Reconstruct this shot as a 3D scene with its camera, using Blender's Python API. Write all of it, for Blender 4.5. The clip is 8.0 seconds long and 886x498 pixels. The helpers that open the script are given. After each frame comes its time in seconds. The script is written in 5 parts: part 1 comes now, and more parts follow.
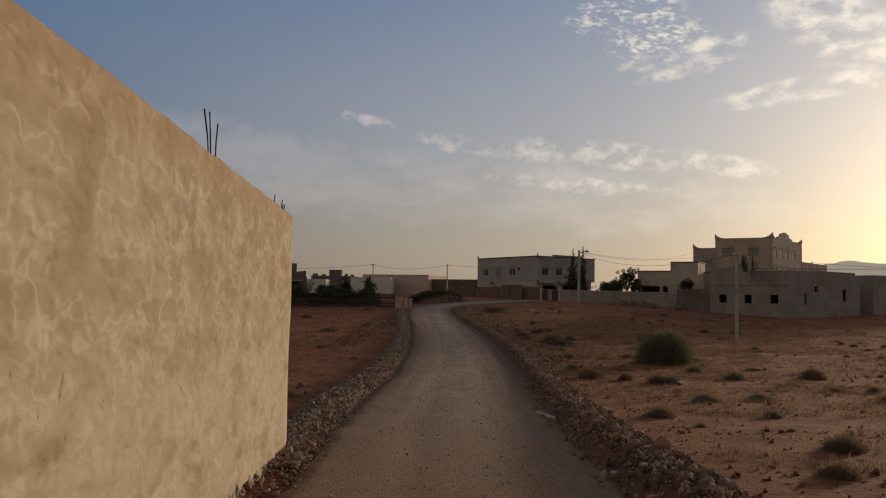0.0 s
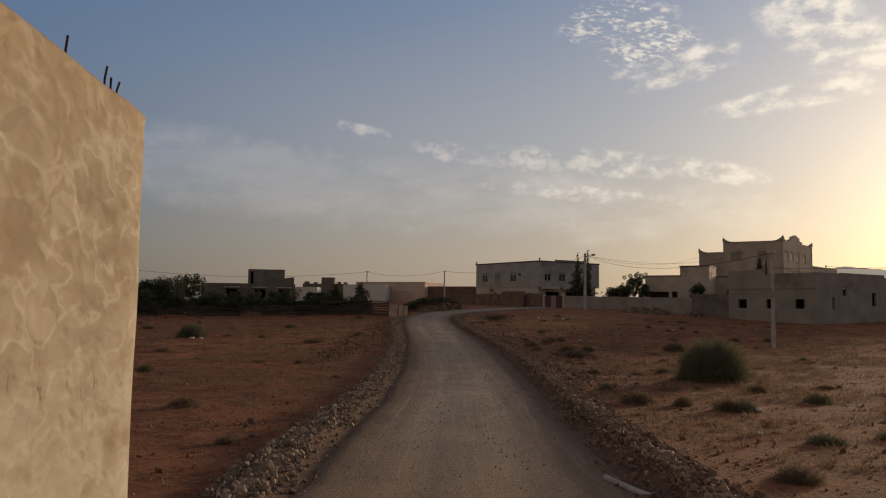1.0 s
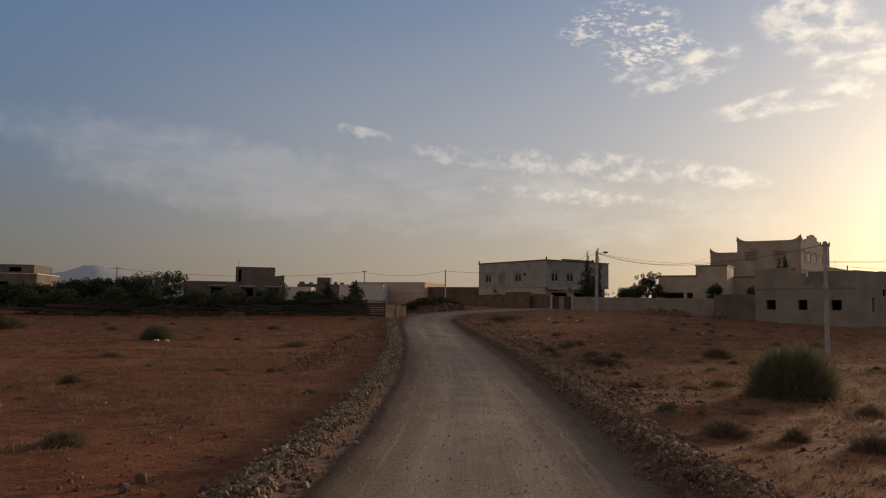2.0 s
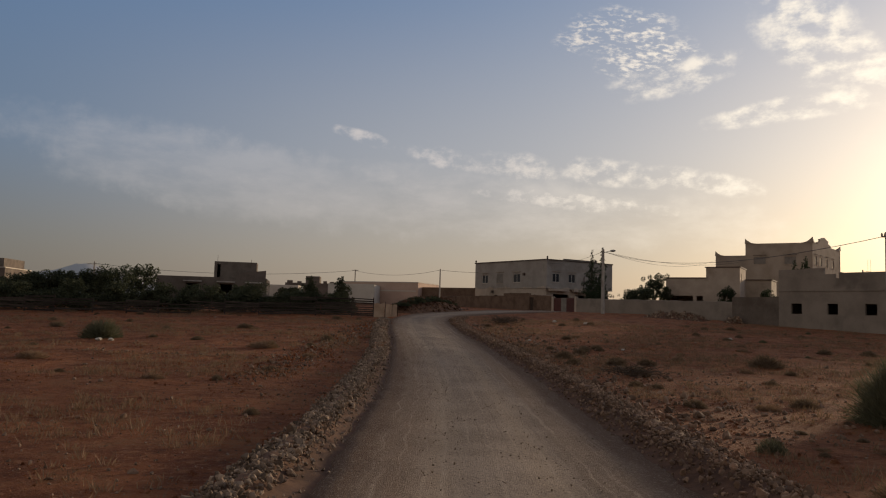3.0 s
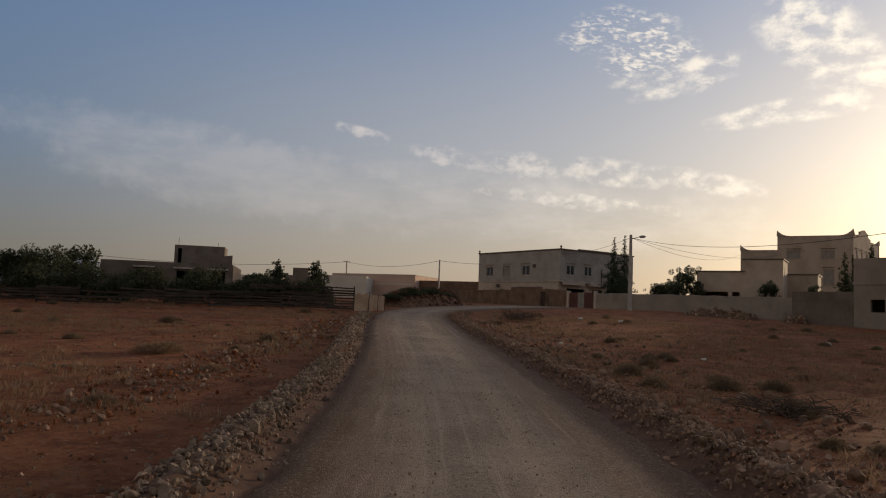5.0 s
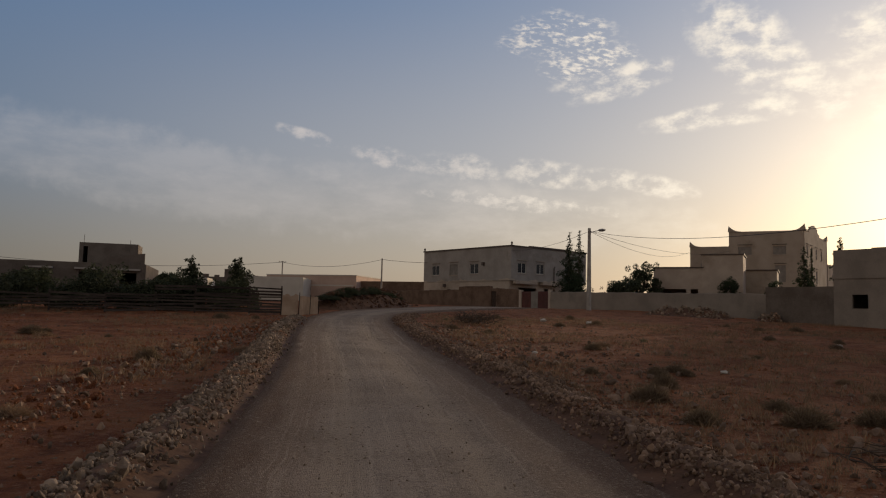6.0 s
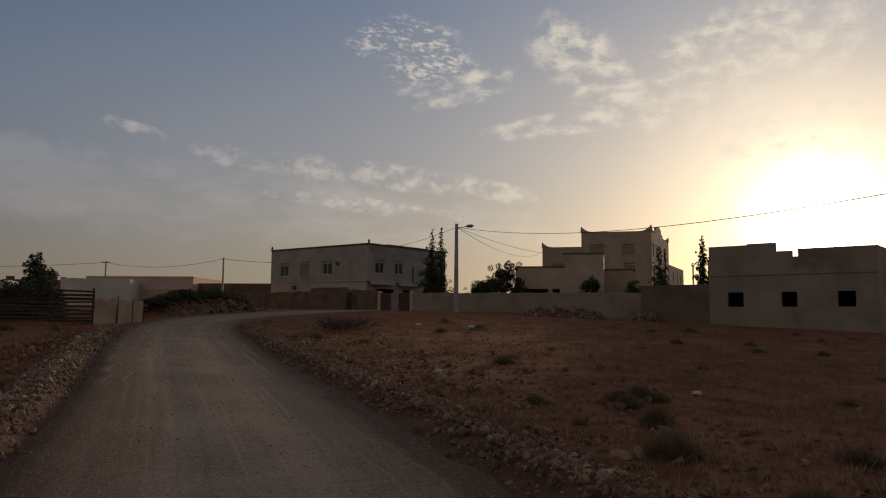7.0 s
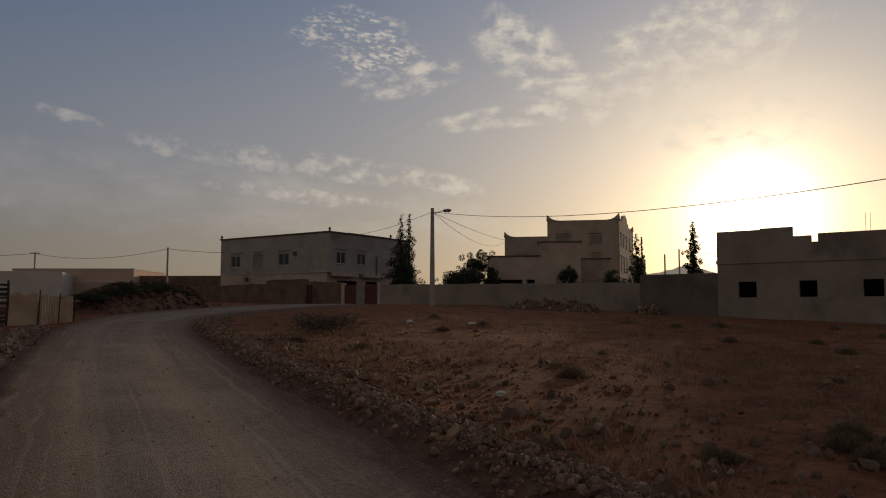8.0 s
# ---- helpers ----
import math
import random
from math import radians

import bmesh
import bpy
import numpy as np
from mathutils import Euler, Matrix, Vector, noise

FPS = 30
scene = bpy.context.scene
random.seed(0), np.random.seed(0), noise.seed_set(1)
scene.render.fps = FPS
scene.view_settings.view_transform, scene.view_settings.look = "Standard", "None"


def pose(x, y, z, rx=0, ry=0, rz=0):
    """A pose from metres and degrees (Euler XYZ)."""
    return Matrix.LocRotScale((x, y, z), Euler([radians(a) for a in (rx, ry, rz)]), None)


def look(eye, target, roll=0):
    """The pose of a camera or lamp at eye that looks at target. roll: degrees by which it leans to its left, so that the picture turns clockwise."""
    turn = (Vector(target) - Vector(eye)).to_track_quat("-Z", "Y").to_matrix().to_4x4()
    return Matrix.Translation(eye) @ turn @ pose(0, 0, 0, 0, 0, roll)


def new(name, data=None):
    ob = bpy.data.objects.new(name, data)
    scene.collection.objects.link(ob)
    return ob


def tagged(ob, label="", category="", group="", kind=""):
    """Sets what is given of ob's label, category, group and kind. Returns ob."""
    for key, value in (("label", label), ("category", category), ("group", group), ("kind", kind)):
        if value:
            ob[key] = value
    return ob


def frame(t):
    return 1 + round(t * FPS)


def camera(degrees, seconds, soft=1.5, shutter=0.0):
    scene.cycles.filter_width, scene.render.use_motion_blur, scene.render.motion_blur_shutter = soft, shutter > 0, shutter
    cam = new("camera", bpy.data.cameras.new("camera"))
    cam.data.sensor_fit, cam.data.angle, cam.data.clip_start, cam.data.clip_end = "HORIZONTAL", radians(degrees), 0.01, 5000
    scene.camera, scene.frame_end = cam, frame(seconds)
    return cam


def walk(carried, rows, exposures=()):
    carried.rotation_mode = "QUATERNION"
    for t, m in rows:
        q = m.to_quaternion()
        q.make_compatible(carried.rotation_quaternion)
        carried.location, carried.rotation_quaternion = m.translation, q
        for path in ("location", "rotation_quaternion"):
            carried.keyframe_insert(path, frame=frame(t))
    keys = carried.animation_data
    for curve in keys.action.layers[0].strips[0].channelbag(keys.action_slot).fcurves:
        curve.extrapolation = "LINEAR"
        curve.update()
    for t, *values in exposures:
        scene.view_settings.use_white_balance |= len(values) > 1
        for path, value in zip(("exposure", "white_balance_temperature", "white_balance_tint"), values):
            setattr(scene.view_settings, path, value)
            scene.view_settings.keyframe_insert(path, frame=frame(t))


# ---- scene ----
cam = camera(62.1, 8.0, 1.15)
PATH = [
    (0, (1.052, 3.832, 1.187), (1.126, 5.827, 1.314), 1.1),
    (0.5, (1.091, 7.163, 1.091), (1.169, 9.156, 1.232), 1.0),
    (1, (1.113, 10.657, 0.979), (1.198, 12.649, 1.13), 0.7),
    (1.5, (1.167, 14.171, 0.857), (1.251, 16.163, 1.011), 0.7),
    (3, (1.467, 24.739, 0.345), (1.567, 26.73, 0.513), 1.6),
    (3.5, (1.718, 28.169, 0.232), (1.83, 30.159, 0.398), 1.9),
    (4, (2.01, 31.638, 0.134), (2.128, 33.628, 0.294), 2.3),
    (5.5, (2.54, 41.846, -0.029), (2.632, 43.837, 0.136), 2.1),
    (6, (2.747, 45.497, 0.008), (2.999, 47.474, 0.18), 1.4),
    (6.5, (2.828, 48.848, 0.022), (3.321, 50.778, 0.204), 0.7),
    (7, (2.88, 52.359, 0.106), (3.538, 54.239, 0.291), 0.5),
    (7.5, (2.876, 55.567, 0.173), (3.62, 57.414, 0.358), 0.2),
    (8, (2.82, 58.978, 0.25), (3.613, 60.807, 0.414), -0.0),
]
EXPOSURES = [(0, 0.04), (3.0, 0.22), (5.5, 0.27), (6.2, 0.02), (6.6, -0.2), (7.0, -0.38), (8, -0.52)]
walk(cam, [(t, look(eye, target, roll)) for t, eye, target, roll in PATH], EXPOSURES)

# ---- daylight: low evening sun, hazy sky with broken cloud ----
SUN_AZ, SUN_EL = 46.5, 6.7          # degrees clockwise from +y, degrees above the plain
SKY, SUN = 0.118, 2.8
world = bpy.data.worlds.new("evening_sky")
scene.world = world
world.use_nodes = True


class Nodes:
    """Short hand for building a node tree."""

    def __init__(self, tree):
        self.tree = tree
        tree.nodes.clear()

    def add(self, kind, inputs=None, **props):
        n = self.tree.nodes.new(kind)
        for key, value in props.items():
            setattr(n, key, value)
        for key, value in (inputs or {}).items():
            if isinstance(value, bpy.types.NodeSocket):
                self.tree.links.new(value, n.inputs[key])
            else:
                n.inputs[key].default_value = value
        return n

    def math(self, op, a, b=0.0, c=0.0, clamp=False):
        return self.add("ShaderNodeMath", {0: a, 1: b, 2: c}, operation=op, use_clamp=clamp).outputs[0]

    def mix(self, fac, a, b, blend="MIX"):
        n = self.add("ShaderNodeMix", {0: fac, 6: a, 7: b}, data_type="RGBA", blend_type=blend)
        return n.outputs[2]

    def step(self, value, lo, hi, to_lo=0.0, to_hi=1.0):
        return self.add("ShaderNodeMapRange", {0: value, 1: lo, 2: hi, 3: to_lo, 4: to_hi},
                        interpolation_type="SMOOTHSTEP").outputs[0]

    def noise(self, vector, scale, detail=4.0, rough=0.55):
        return self.add("ShaderNodeTexNoise", {"Vector": vector, "Scale": scale, "Detail": detail, "Roughness": rough}).outputs["Fac"]

    def join(self, x, y, z=0.0):
        return self.add("ShaderNodeCombineXYZ", {0: x, 1: y, 2: z}).outputs[0]


def build_sky():
    n = Nodes(world.node_tree)
    direction = n.add("ShaderNodeTexCoord").outputs["Generated"]
    xyz = n.add("ShaderNodeSeparateXYZ", {0: direction}).outputs
    az = n.math("MULTIPLY", n.math("ARCTAN2", xyz[0], xyz[1]), 57.2958)
    el = n.math("MULTIPLY", n.math("ARCSINE", xyz[2]), 57.2958)
    sky = n.add("ShaderNodeTexSky", sky_type="NISHITA", sun_disc=False, sun_elevation=radians(SUN_EL),
                sun_rotation=radians(SUN_AZ), altitude=300, air_density=1.0, dust_density=2.5, ozone_density=1.5).outputs[0]
    # thick evening haze: bright aureole round the sun, grey-beige horizon, dull blue above
    s = Vector((math.sin(radians(SUN_AZ)) * math.cos(radians(SUN_EL)), math.cos(radians(SUN_AZ)) * math.cos(radians(SUN_EL)), math.sin(radians(SUN_EL))))
    dot = n.add("ShaderNodeVectorMath", {0: direction, 1: tuple(s)}, operation="DOT_PRODUCT").outputs["Value"]
    near = n.math("MAXIMUM", dot, 0.0)
    hazy = n.mix(n.step(el, 2.0, 13.0), n.mix(n.step(dot, 0.15, 0.75), (1.2, 1.09, 1.06, 1), (2.55, 2.1, 1.8, 1)), n.mix(n.step(dot, 0.15, 0.75), (0.97, 1.36, 2.05, 1), (2.4, 2.42, 2.7, 1)))
    hazy = n.mix(n.step(el, 9.0, 30.0), hazy, (0.72, 1.39, 2.65, 1))
    hazy = n.mix(n.step(dot, 0.2, -0.35), hazy, (2.75, 2.3, 1.98, 1))
    hazy = n.mix(n.step(el, 28.0, 55.0), hazy, (1.6, 1.42, 1.55, 1))
    base = n.mix(0.8, sky, hazy)
    for power, gain, tone in ((5.0, 1.5, (1.0, 0.86, 0.70)), (18.0, 1.75, (1.0, 0.80, 0.54)), (110.0, 4.5, (1.0, 0.80, 0.50)), (600.0, 30.0, (1.0, 0.88, 0.66))):
        halo = n.math("MULTIPLY", n.math("POWER", near, power), gain)
        base = n.mix(1.0, base, n.add("ShaderNodeVectorMath", {0: tone, "Scale": halo}, operation="SCALE").outputs[0], "ADD")

    warp = n.noise(n.join(az, el, 7.0), 0.5, 4.0, 0.6)

    def patch(a, e, wa, we, tilt=0.0):
        """A ragged oval of cloud at azimuth a and height e, its long axis tilted."""
        ca, sa = math.cos(radians(tilt)), math.sin(radians(tilt))
        x, y = n.math("SUBTRACT", az, a), n.math("SUBTRACT", el, e)
        p = n.math("DIVIDE", n.math("ADD", n.math("MULTIPLY", x, ca), n.math("MULTIPLY", y, sa)), wa)
        q = n.math("DIVIDE", n.math("SUBTRACT", n.math("MULTIPLY", y, ca), n.math("MULTIPLY", x, sa)), we)
        r = n.math("ADD", n.math("MULTIPLY", p, p), n.math("MULTIPLY", q, q))
        return n.step(n.math("ADD", r, n.math("MULTIPLY", n.math("SUBTRACT", warp, 0.5), 1.6)), 1.05, 0.25)

    def most(*fields):
        out = fields[0]
        for f in fields[1:]:
            out = n.math("MAXIMUM", out, f)
        return out

    flat = n.join(n.math("ADD", az, n.math("MULTIPLY", el, 0.5)), n.math("MULTIPLY", el, 2.3), 3.0)
    flakes = n.step(n.math("ADD", n.math("MULTIPLY", n.noise(flat, 1.9, 6.0, 0.58), 0.62), n.math("MULTIPLY", n.noise(flat, 0.55, 2.0, 0.5), 0.38)), 0.45, 0.64)
    wisps = n.step(n.noise(n.join(n.math("MULTIPLY", az, 0.75), n.math("MULTIPLY", el, 1.15), 21.0), 0.85, 9.0, 0.62), 0.38, 0.70)
    puffs = n.step(n.noise(n.join(n.math("MULTIPLY", az, 0.7), n.math("MULTIPLY", el, 1.2), 11.0), 0.75, 7.0, 0.6), 0.38, 0.70)
    veil = n.step(n.noise(n.join(n.math("MULTIPLY", az, 0.4), el, 0.0), 0.33, 7.0, 0.62), 0.34, 0.70)
    high = n.math("MULTIPLY", most(patch(16.2, 21.0, 5.2, 1.9, 0), patch(18.2, 19.2, 4.2, 2.0, 0)), flakes)
    body = n.math("MULTIPLY", most(patch(20.6, 17.5, 5.2, 1.35, 12), patch(18.4, 17.1, 3.2, 1.1, 0),
                                   patch(30.0, 19.2, 5.0, 3.0, -42), patch(33.5, 16.6, 4.6, 2.2, -35), patch(29.0, 14.8, 7.5, 1.0, 5),
                                   patch(43.0, 19.0, 9.0, 4.2, 10), patch(45.0, 14.0, 9.0, 3.0, 0)), puffs)
    tops = n.math("MULTIPLY", most(patch(-3.6, 13.2, 2.6, 0.6, -14), patch(2.6, 11.9, 3.4, 0.9, -12), patch(8.6, 11.3, 3.6, 1.3, -8), patch(14.8, 10.9, 3.8, 1.2, -5),
                                   patch(19.5, 10.3, 3.6, 1.0, 0), patch(24.0, 9.7, 3.2, 0.9, -10), patch(13.0, 8.6, 9.0, 0.8, -6)), wisps)
    low = n.math("MULTIPLY", most(patch(6.0, 8.0, 28.0, 3.2, -4), patch(46.0, 12.0, 14.0, 5.0, 0)), veil)
    left = n.math("MULTIPLY", patch(-14.0, 9.6, 17.0, 3.4, -8), n.step(veil, -0.6, 1.0))
    rest = n.math("MULTIPLY", most(patch(95.0, 24.0, 40.0, 14.0), patch(-110.0, 22.0, 50.0, 12.0), patch(175.0, 20.0, 50.0, 14.0)), veil)
    cover = most(n.math("MULTIPLY", high, 0.72), n.math("MULTIPLY", body, 0.7), n.math("MULTIPLY", tops, 0.62), n.math("MULTIPLY", low, 0.27), n.math("MULTIPLY", rest, 0.6), n.math("MULTIPLY", left, 0.2))
    lit = n.mix(n.step(dot, 0.70, 1.0), (5.2, 4.7, 4.4, 1), (9.6, 8.5, 6.8, 1))
    out = n.mix(cover, base, lit)
    bg = n.add("ShaderNodeBackground", {"Color": out, "Strength": SKY})
    n.add("ShaderNodeOutputWorld", {"Surface": bg.outputs[0]})


build_sky()
sun = bpy.data.lights.new("sun", "SUN")
sun.energy, sun.angle, sun.color = SUN, radians(6.5), (1.0, 0.75, 0.50)
sun_lamp = new("sun", sun)
sun_lamp.matrix_world = look((0, 0, 0), (-math.sin(radians(SUN_AZ)) * math.cos(radians(SUN_EL)), -math.cos(radians(SUN_AZ)) * math.cos(radians(SUN_EL)), -math.sin(radians(SUN_EL))))


# ---- materials ----
def surface(name, dark, light, scale=1.0, fine=30.0, rough=0.9, bump=0.3, metal=0.0, spread=(0.35, 0.65), stain=None, stain_at=(0.55, 0.7), vary=0.0, stretch=(1, 1, 1), world_space=True):
    """A rough surface: two colours over broad blotches, fine grain, relief, and an optional stain colour."""
    m = bpy.data.materials.new(name)
    m.use_nodes = True
    n = Nodes(m.node_tree)
    if world_space:
        where = n.add("ShaderNodeNewGeometry").outputs["Position"]
    else:
        where = n.add("ShaderNodeTexCoord").outputs["Object"]
    if stretch != (1, 1, 1):
        where = n.add("ShaderNodeVectorMath", {0: where, 1: stretch}, operation="MULTIPLY").outputs[0]
    broad = n.noise(where, scale, 5.0, 0.6)
    grain = n.noise(where, fine, 3.0, 0.7)
    fac = n.step(n.math("ADD", n.math("MULTIPLY", broad, 0.7), n.math("MULTIPLY", grain, 0.3)), *spread)
    col = n.mix(fac, (*dark, 1), (*light, 1))
    if stain:
        blot = n.noise(n.add("ShaderNodeVectorMath", {0: where, 1: (17.0, 5.0, 9.0)}, operation="ADD").outputs[0], scale * 0.45, 6.0, 0.65)
        col = n.mix(n.step(blot, *stain_at), col, (*stain, 1))
    if vary:
        r = n.add("ShaderNodeObjectInfo").outputs["Random"]
        i = n.add("ShaderNodeNewGeometry").outputs["Random Per Island"]
        k = n.math("ADD", n.math("MULTIPLY", n.math("FRACT", n.math("ADD", r, i)), 2 * vary), 1.0 - vary)
        col = n.add("ShaderNodeVectorMath", {0: col, "Scale": k}, operation="SCALE").outputs[0]
    h = n.math("ADD", n.math("MULTIPLY", broad, 1.0), n.math("MULTIPLY", grain, 0.35))
    rel = n.add("ShaderNodeBump", {"Strength": bump, "Distance": 0.03, "Height": h})
    b = n.add("ShaderNodeBsdfPrincipled", {"Base Color": col, "Roughness": rough, "Metallic": metal, "Normal": rel.outputs[0]})
    if "Specular IOR Level" in b.inputs and rough > 0.7:
        b.inputs["Specular IOR Level"].default_value = 0.25
    n.add("ShaderNodeOutputMaterial", {"Surface": b.outputs[0]})
    return m


def soil():
    m = bpy.data.materials.new("red_soil")
    m.use_nodes = True
    n = Nodes(m.node_tree)
    p = n.add("ShaderNodeNewGeometry").outputs["Position"]
    xyz = n.add("ShaderNodeSeparateXYZ", {0: p}).outputs
    wide = n.noise(p, 0.09, 4.0, 0.6)
    mid = n.noise(p, 0.7, 6.0, 0.65)
    grit = n.noise(p, 9.0, 5.0, 0.7)
    fine = n.noise(p, 60.0, 2.0, 0.7)
    red = n.mix(n.step(mid, 0.36, 0.66), (0.19, 0.062, 0.026, 1), (0.37, 0.138, 0.056, 1))
    tan = n.mix(n.step(mid, 0.36, 0.62), (0.205, 0.072, 0.032, 1), (0.37, 0.155, 0.073, 1))
    # the field across the road is drier and paler
    side = n.step(n.math("ADD", xyz[0], n.math("MULTIPLY", wide, 10.0)), 8.0, 16.0)
    col = n.mix(n.math("MULTIPLY", side, n.step(wide, 0.3, 0.6, 0.45, 1.0)), red, tan)
    col = n.mix(n.step(grit, 0.56, 0.7), col, (0.40, 0.21, 0.112, 1))
    col = n.mix(n.math("MULTIPLY", n.step(grit, 0.46, 0.3), 0.75), col, (0.085, 0.04, 0.023, 1))
    clod = n.noise(p, 2.7, 6.0, 0.72)
    col = n.mix(n.math("MULTIPLY", n.step(clod, 0.52, 0.66), 0.6), col, (0.38, 0.185, 0.09, 1))
    col = n.mix(n.math("MULTIPLY", n.step(clod, 0.47, 0.33), 0.55), col, (0.085, 0.04, 0.022, 1))
    weeds = n.math("MULTIPLY", n.step(n.noise(p, 0.35, 6.0, 0.7), 0.52, 0.66), n.step(grit, 0.4, 0.6))
    col = n.mix(n.math("MULTIPLY", weeds, 0.6), col, (0.16, 0.11, 0.058, 1))
    dark = n.noise(p, 1.3, 7.0, 0.74)
    col = n.mix(n.math("MULTIPLY", n.step(dark, 0.45, 0.33), 0.35), col, (0.075, 0.034, 0.019, 1))
    col = n.mix(n.step(fine, 0.62, 0.7), col, (0.40, 0.245, 0.15, 1))
    h = n.math("ADD", n.math("ADD", n.math("MULTIPLY", clod, 0.8), n.math("MULTIPLY", grit, 0.5)), n.math("MULTIPLY", fine, 0.15))
    rel = n.add("ShaderNodeBump", {"Strength": 1.0, "Distance": 0.3, "Height": h})
    b = n.add("ShaderNodeBsdfPrincipled", {"Base Color": col, "Roughness": 0.95, "Normal": rel.outputs[0], "Specular IOR Level": 0.15})
    n.add("ShaderNodeOutputMaterial", {"Surface": b.outputs[0]})
    return m


def gravel():
    """Graded gravel: u runs across the road in metres, v along it."""
    m = bpy.data.materials.new("road_gravel")
    m.use_nodes = True
    n = Nodes(m.node_tree)
    uv = n.add("ShaderNodeTexCoord").outputs["UV"]
    p = n.add("ShaderNodeNewGeometry").outputs["Position"]
    c = n.add("ShaderNodeSeparateXYZ", {0: uv}).outputs
    streak = n.noise(n.join(n.math("MULTIPLY", c[0], 2.6), n.math("MULTIPLY", c[1], 0.06)), 1.0, 4.0, 0.6)
    patchy = n.noise(p, 0.5, 5.0, 0.6)
    grit = n.noise(p, 14.0, 4.0, 0.75)
    stones = n.add("ShaderNodeTexVoronoi", {"Vector": p, "Scale": 48.0})
    off = n.math("ABSOLUTE", n.math("SUBTRACT", n.math("ABSOLUTE", n.math("ADD", c[0], 0.1)), 0.85))
    track = n.step(n.math("ADD", off, n.math("MULTIPLY", streak, 0.5)), 0.75, 0.25)
    col = n.mix(n.step(patchy, 0.35, 0.65), (0.225, 0.174, 0.131, 1), (0.315, 0.249, 0.191, 1))
    col = n.mix(n.math("MULTIPLY", track, 0.5), col, (0.37, 0.285, 0.20, 1))
    col = n.mix(n.step(streak, 0.53, 0.75, 0.0, 0.5), col, (0.15, 0.11, 0.08, 1))
    side = n.step(n.math("ADD", n.math("ABSOLUTE", c[0]), n.math("MULTIPLY", streak, 1.2)), 1.5, 2.4)
    col = n.mix(n.math("MULTIPLY", side, 0.7), col, (0.19, 0.122, 0.077, 1))
    ruts = n.noise(n.join(n.math("MULTIPLY", c[0], 7.0), n.math("MULTIPLY", c[1], 0.09)), 1.0, 3.0, 0.6)
    col = n.mix(n.step(ruts, 0.53, 0.68, 0.0, 0.5), col, (0.40, 0.32, 0.24, 1))
    col = n.mix(n.step(ruts, 0.45, 0.28, 0.0, 0.3), col, (0.14, 0.10, 0.07, 1))
    edge = n.step(n.math("ADD", n.math("ABSOLUTE", c[0]), n.math("MULTIPLY", patchy, 0.9)), 2.35, 2.75)
    col = n.mix(edge, col, (0.135, 0.08, 0.048, 1))
    earthy = n.math("MULTIPLY", n.step(c[1], 76.0, 52.0), n.step(patchy, 0.3, 0.6, 0.45, 0.95))
    col = n.mix(earthy, col, (0.235, 0.15, 0.088, 1))
    chip = n.noise(p, 24.0, 4.0, 0.8)
    col = n.mix(n.math("MULTIPLY", n.step(chip, 0.56, 0.66), 0.7), col, (0.46, 0.37, 0.275, 1))
    col = n.mix(n.math("MULTIPLY", n.step(chip, 0.45, 0.35), 0.7), col, (0.075, 0.053, 0.038, 1))
    col = n.mix(n.math("MULTIPLY", n.step(grit, 0.55, 0.7), 0.6), col, (0.42, 0.335, 0.25, 1))
    col = n.mix(n.math("MULTIPLY", n.step(grit, 0.46, 0.32), 0.65), col, (0.085, 0.06, 0.042, 1))
    h = n.math("ADD", n.math("MULTIPLY", grit, 0.5), n.math("MULTIPLY", stones.outputs["Distance"], -0.6))
    rel = n.add("ShaderNodeBump", {"Strength": 0.8, "Distance": 0.045, "Height": h})
    b = n.add("ShaderNodeBsdfPrincipled", {"Base Color": col, "Roughness": 0.9, "Normal": rel.outputs[0], "Specular IOR Level": 0.2})
    n.add("ShaderNodeOutputMaterial", {"Surface": b.outputs[0]})
    return m


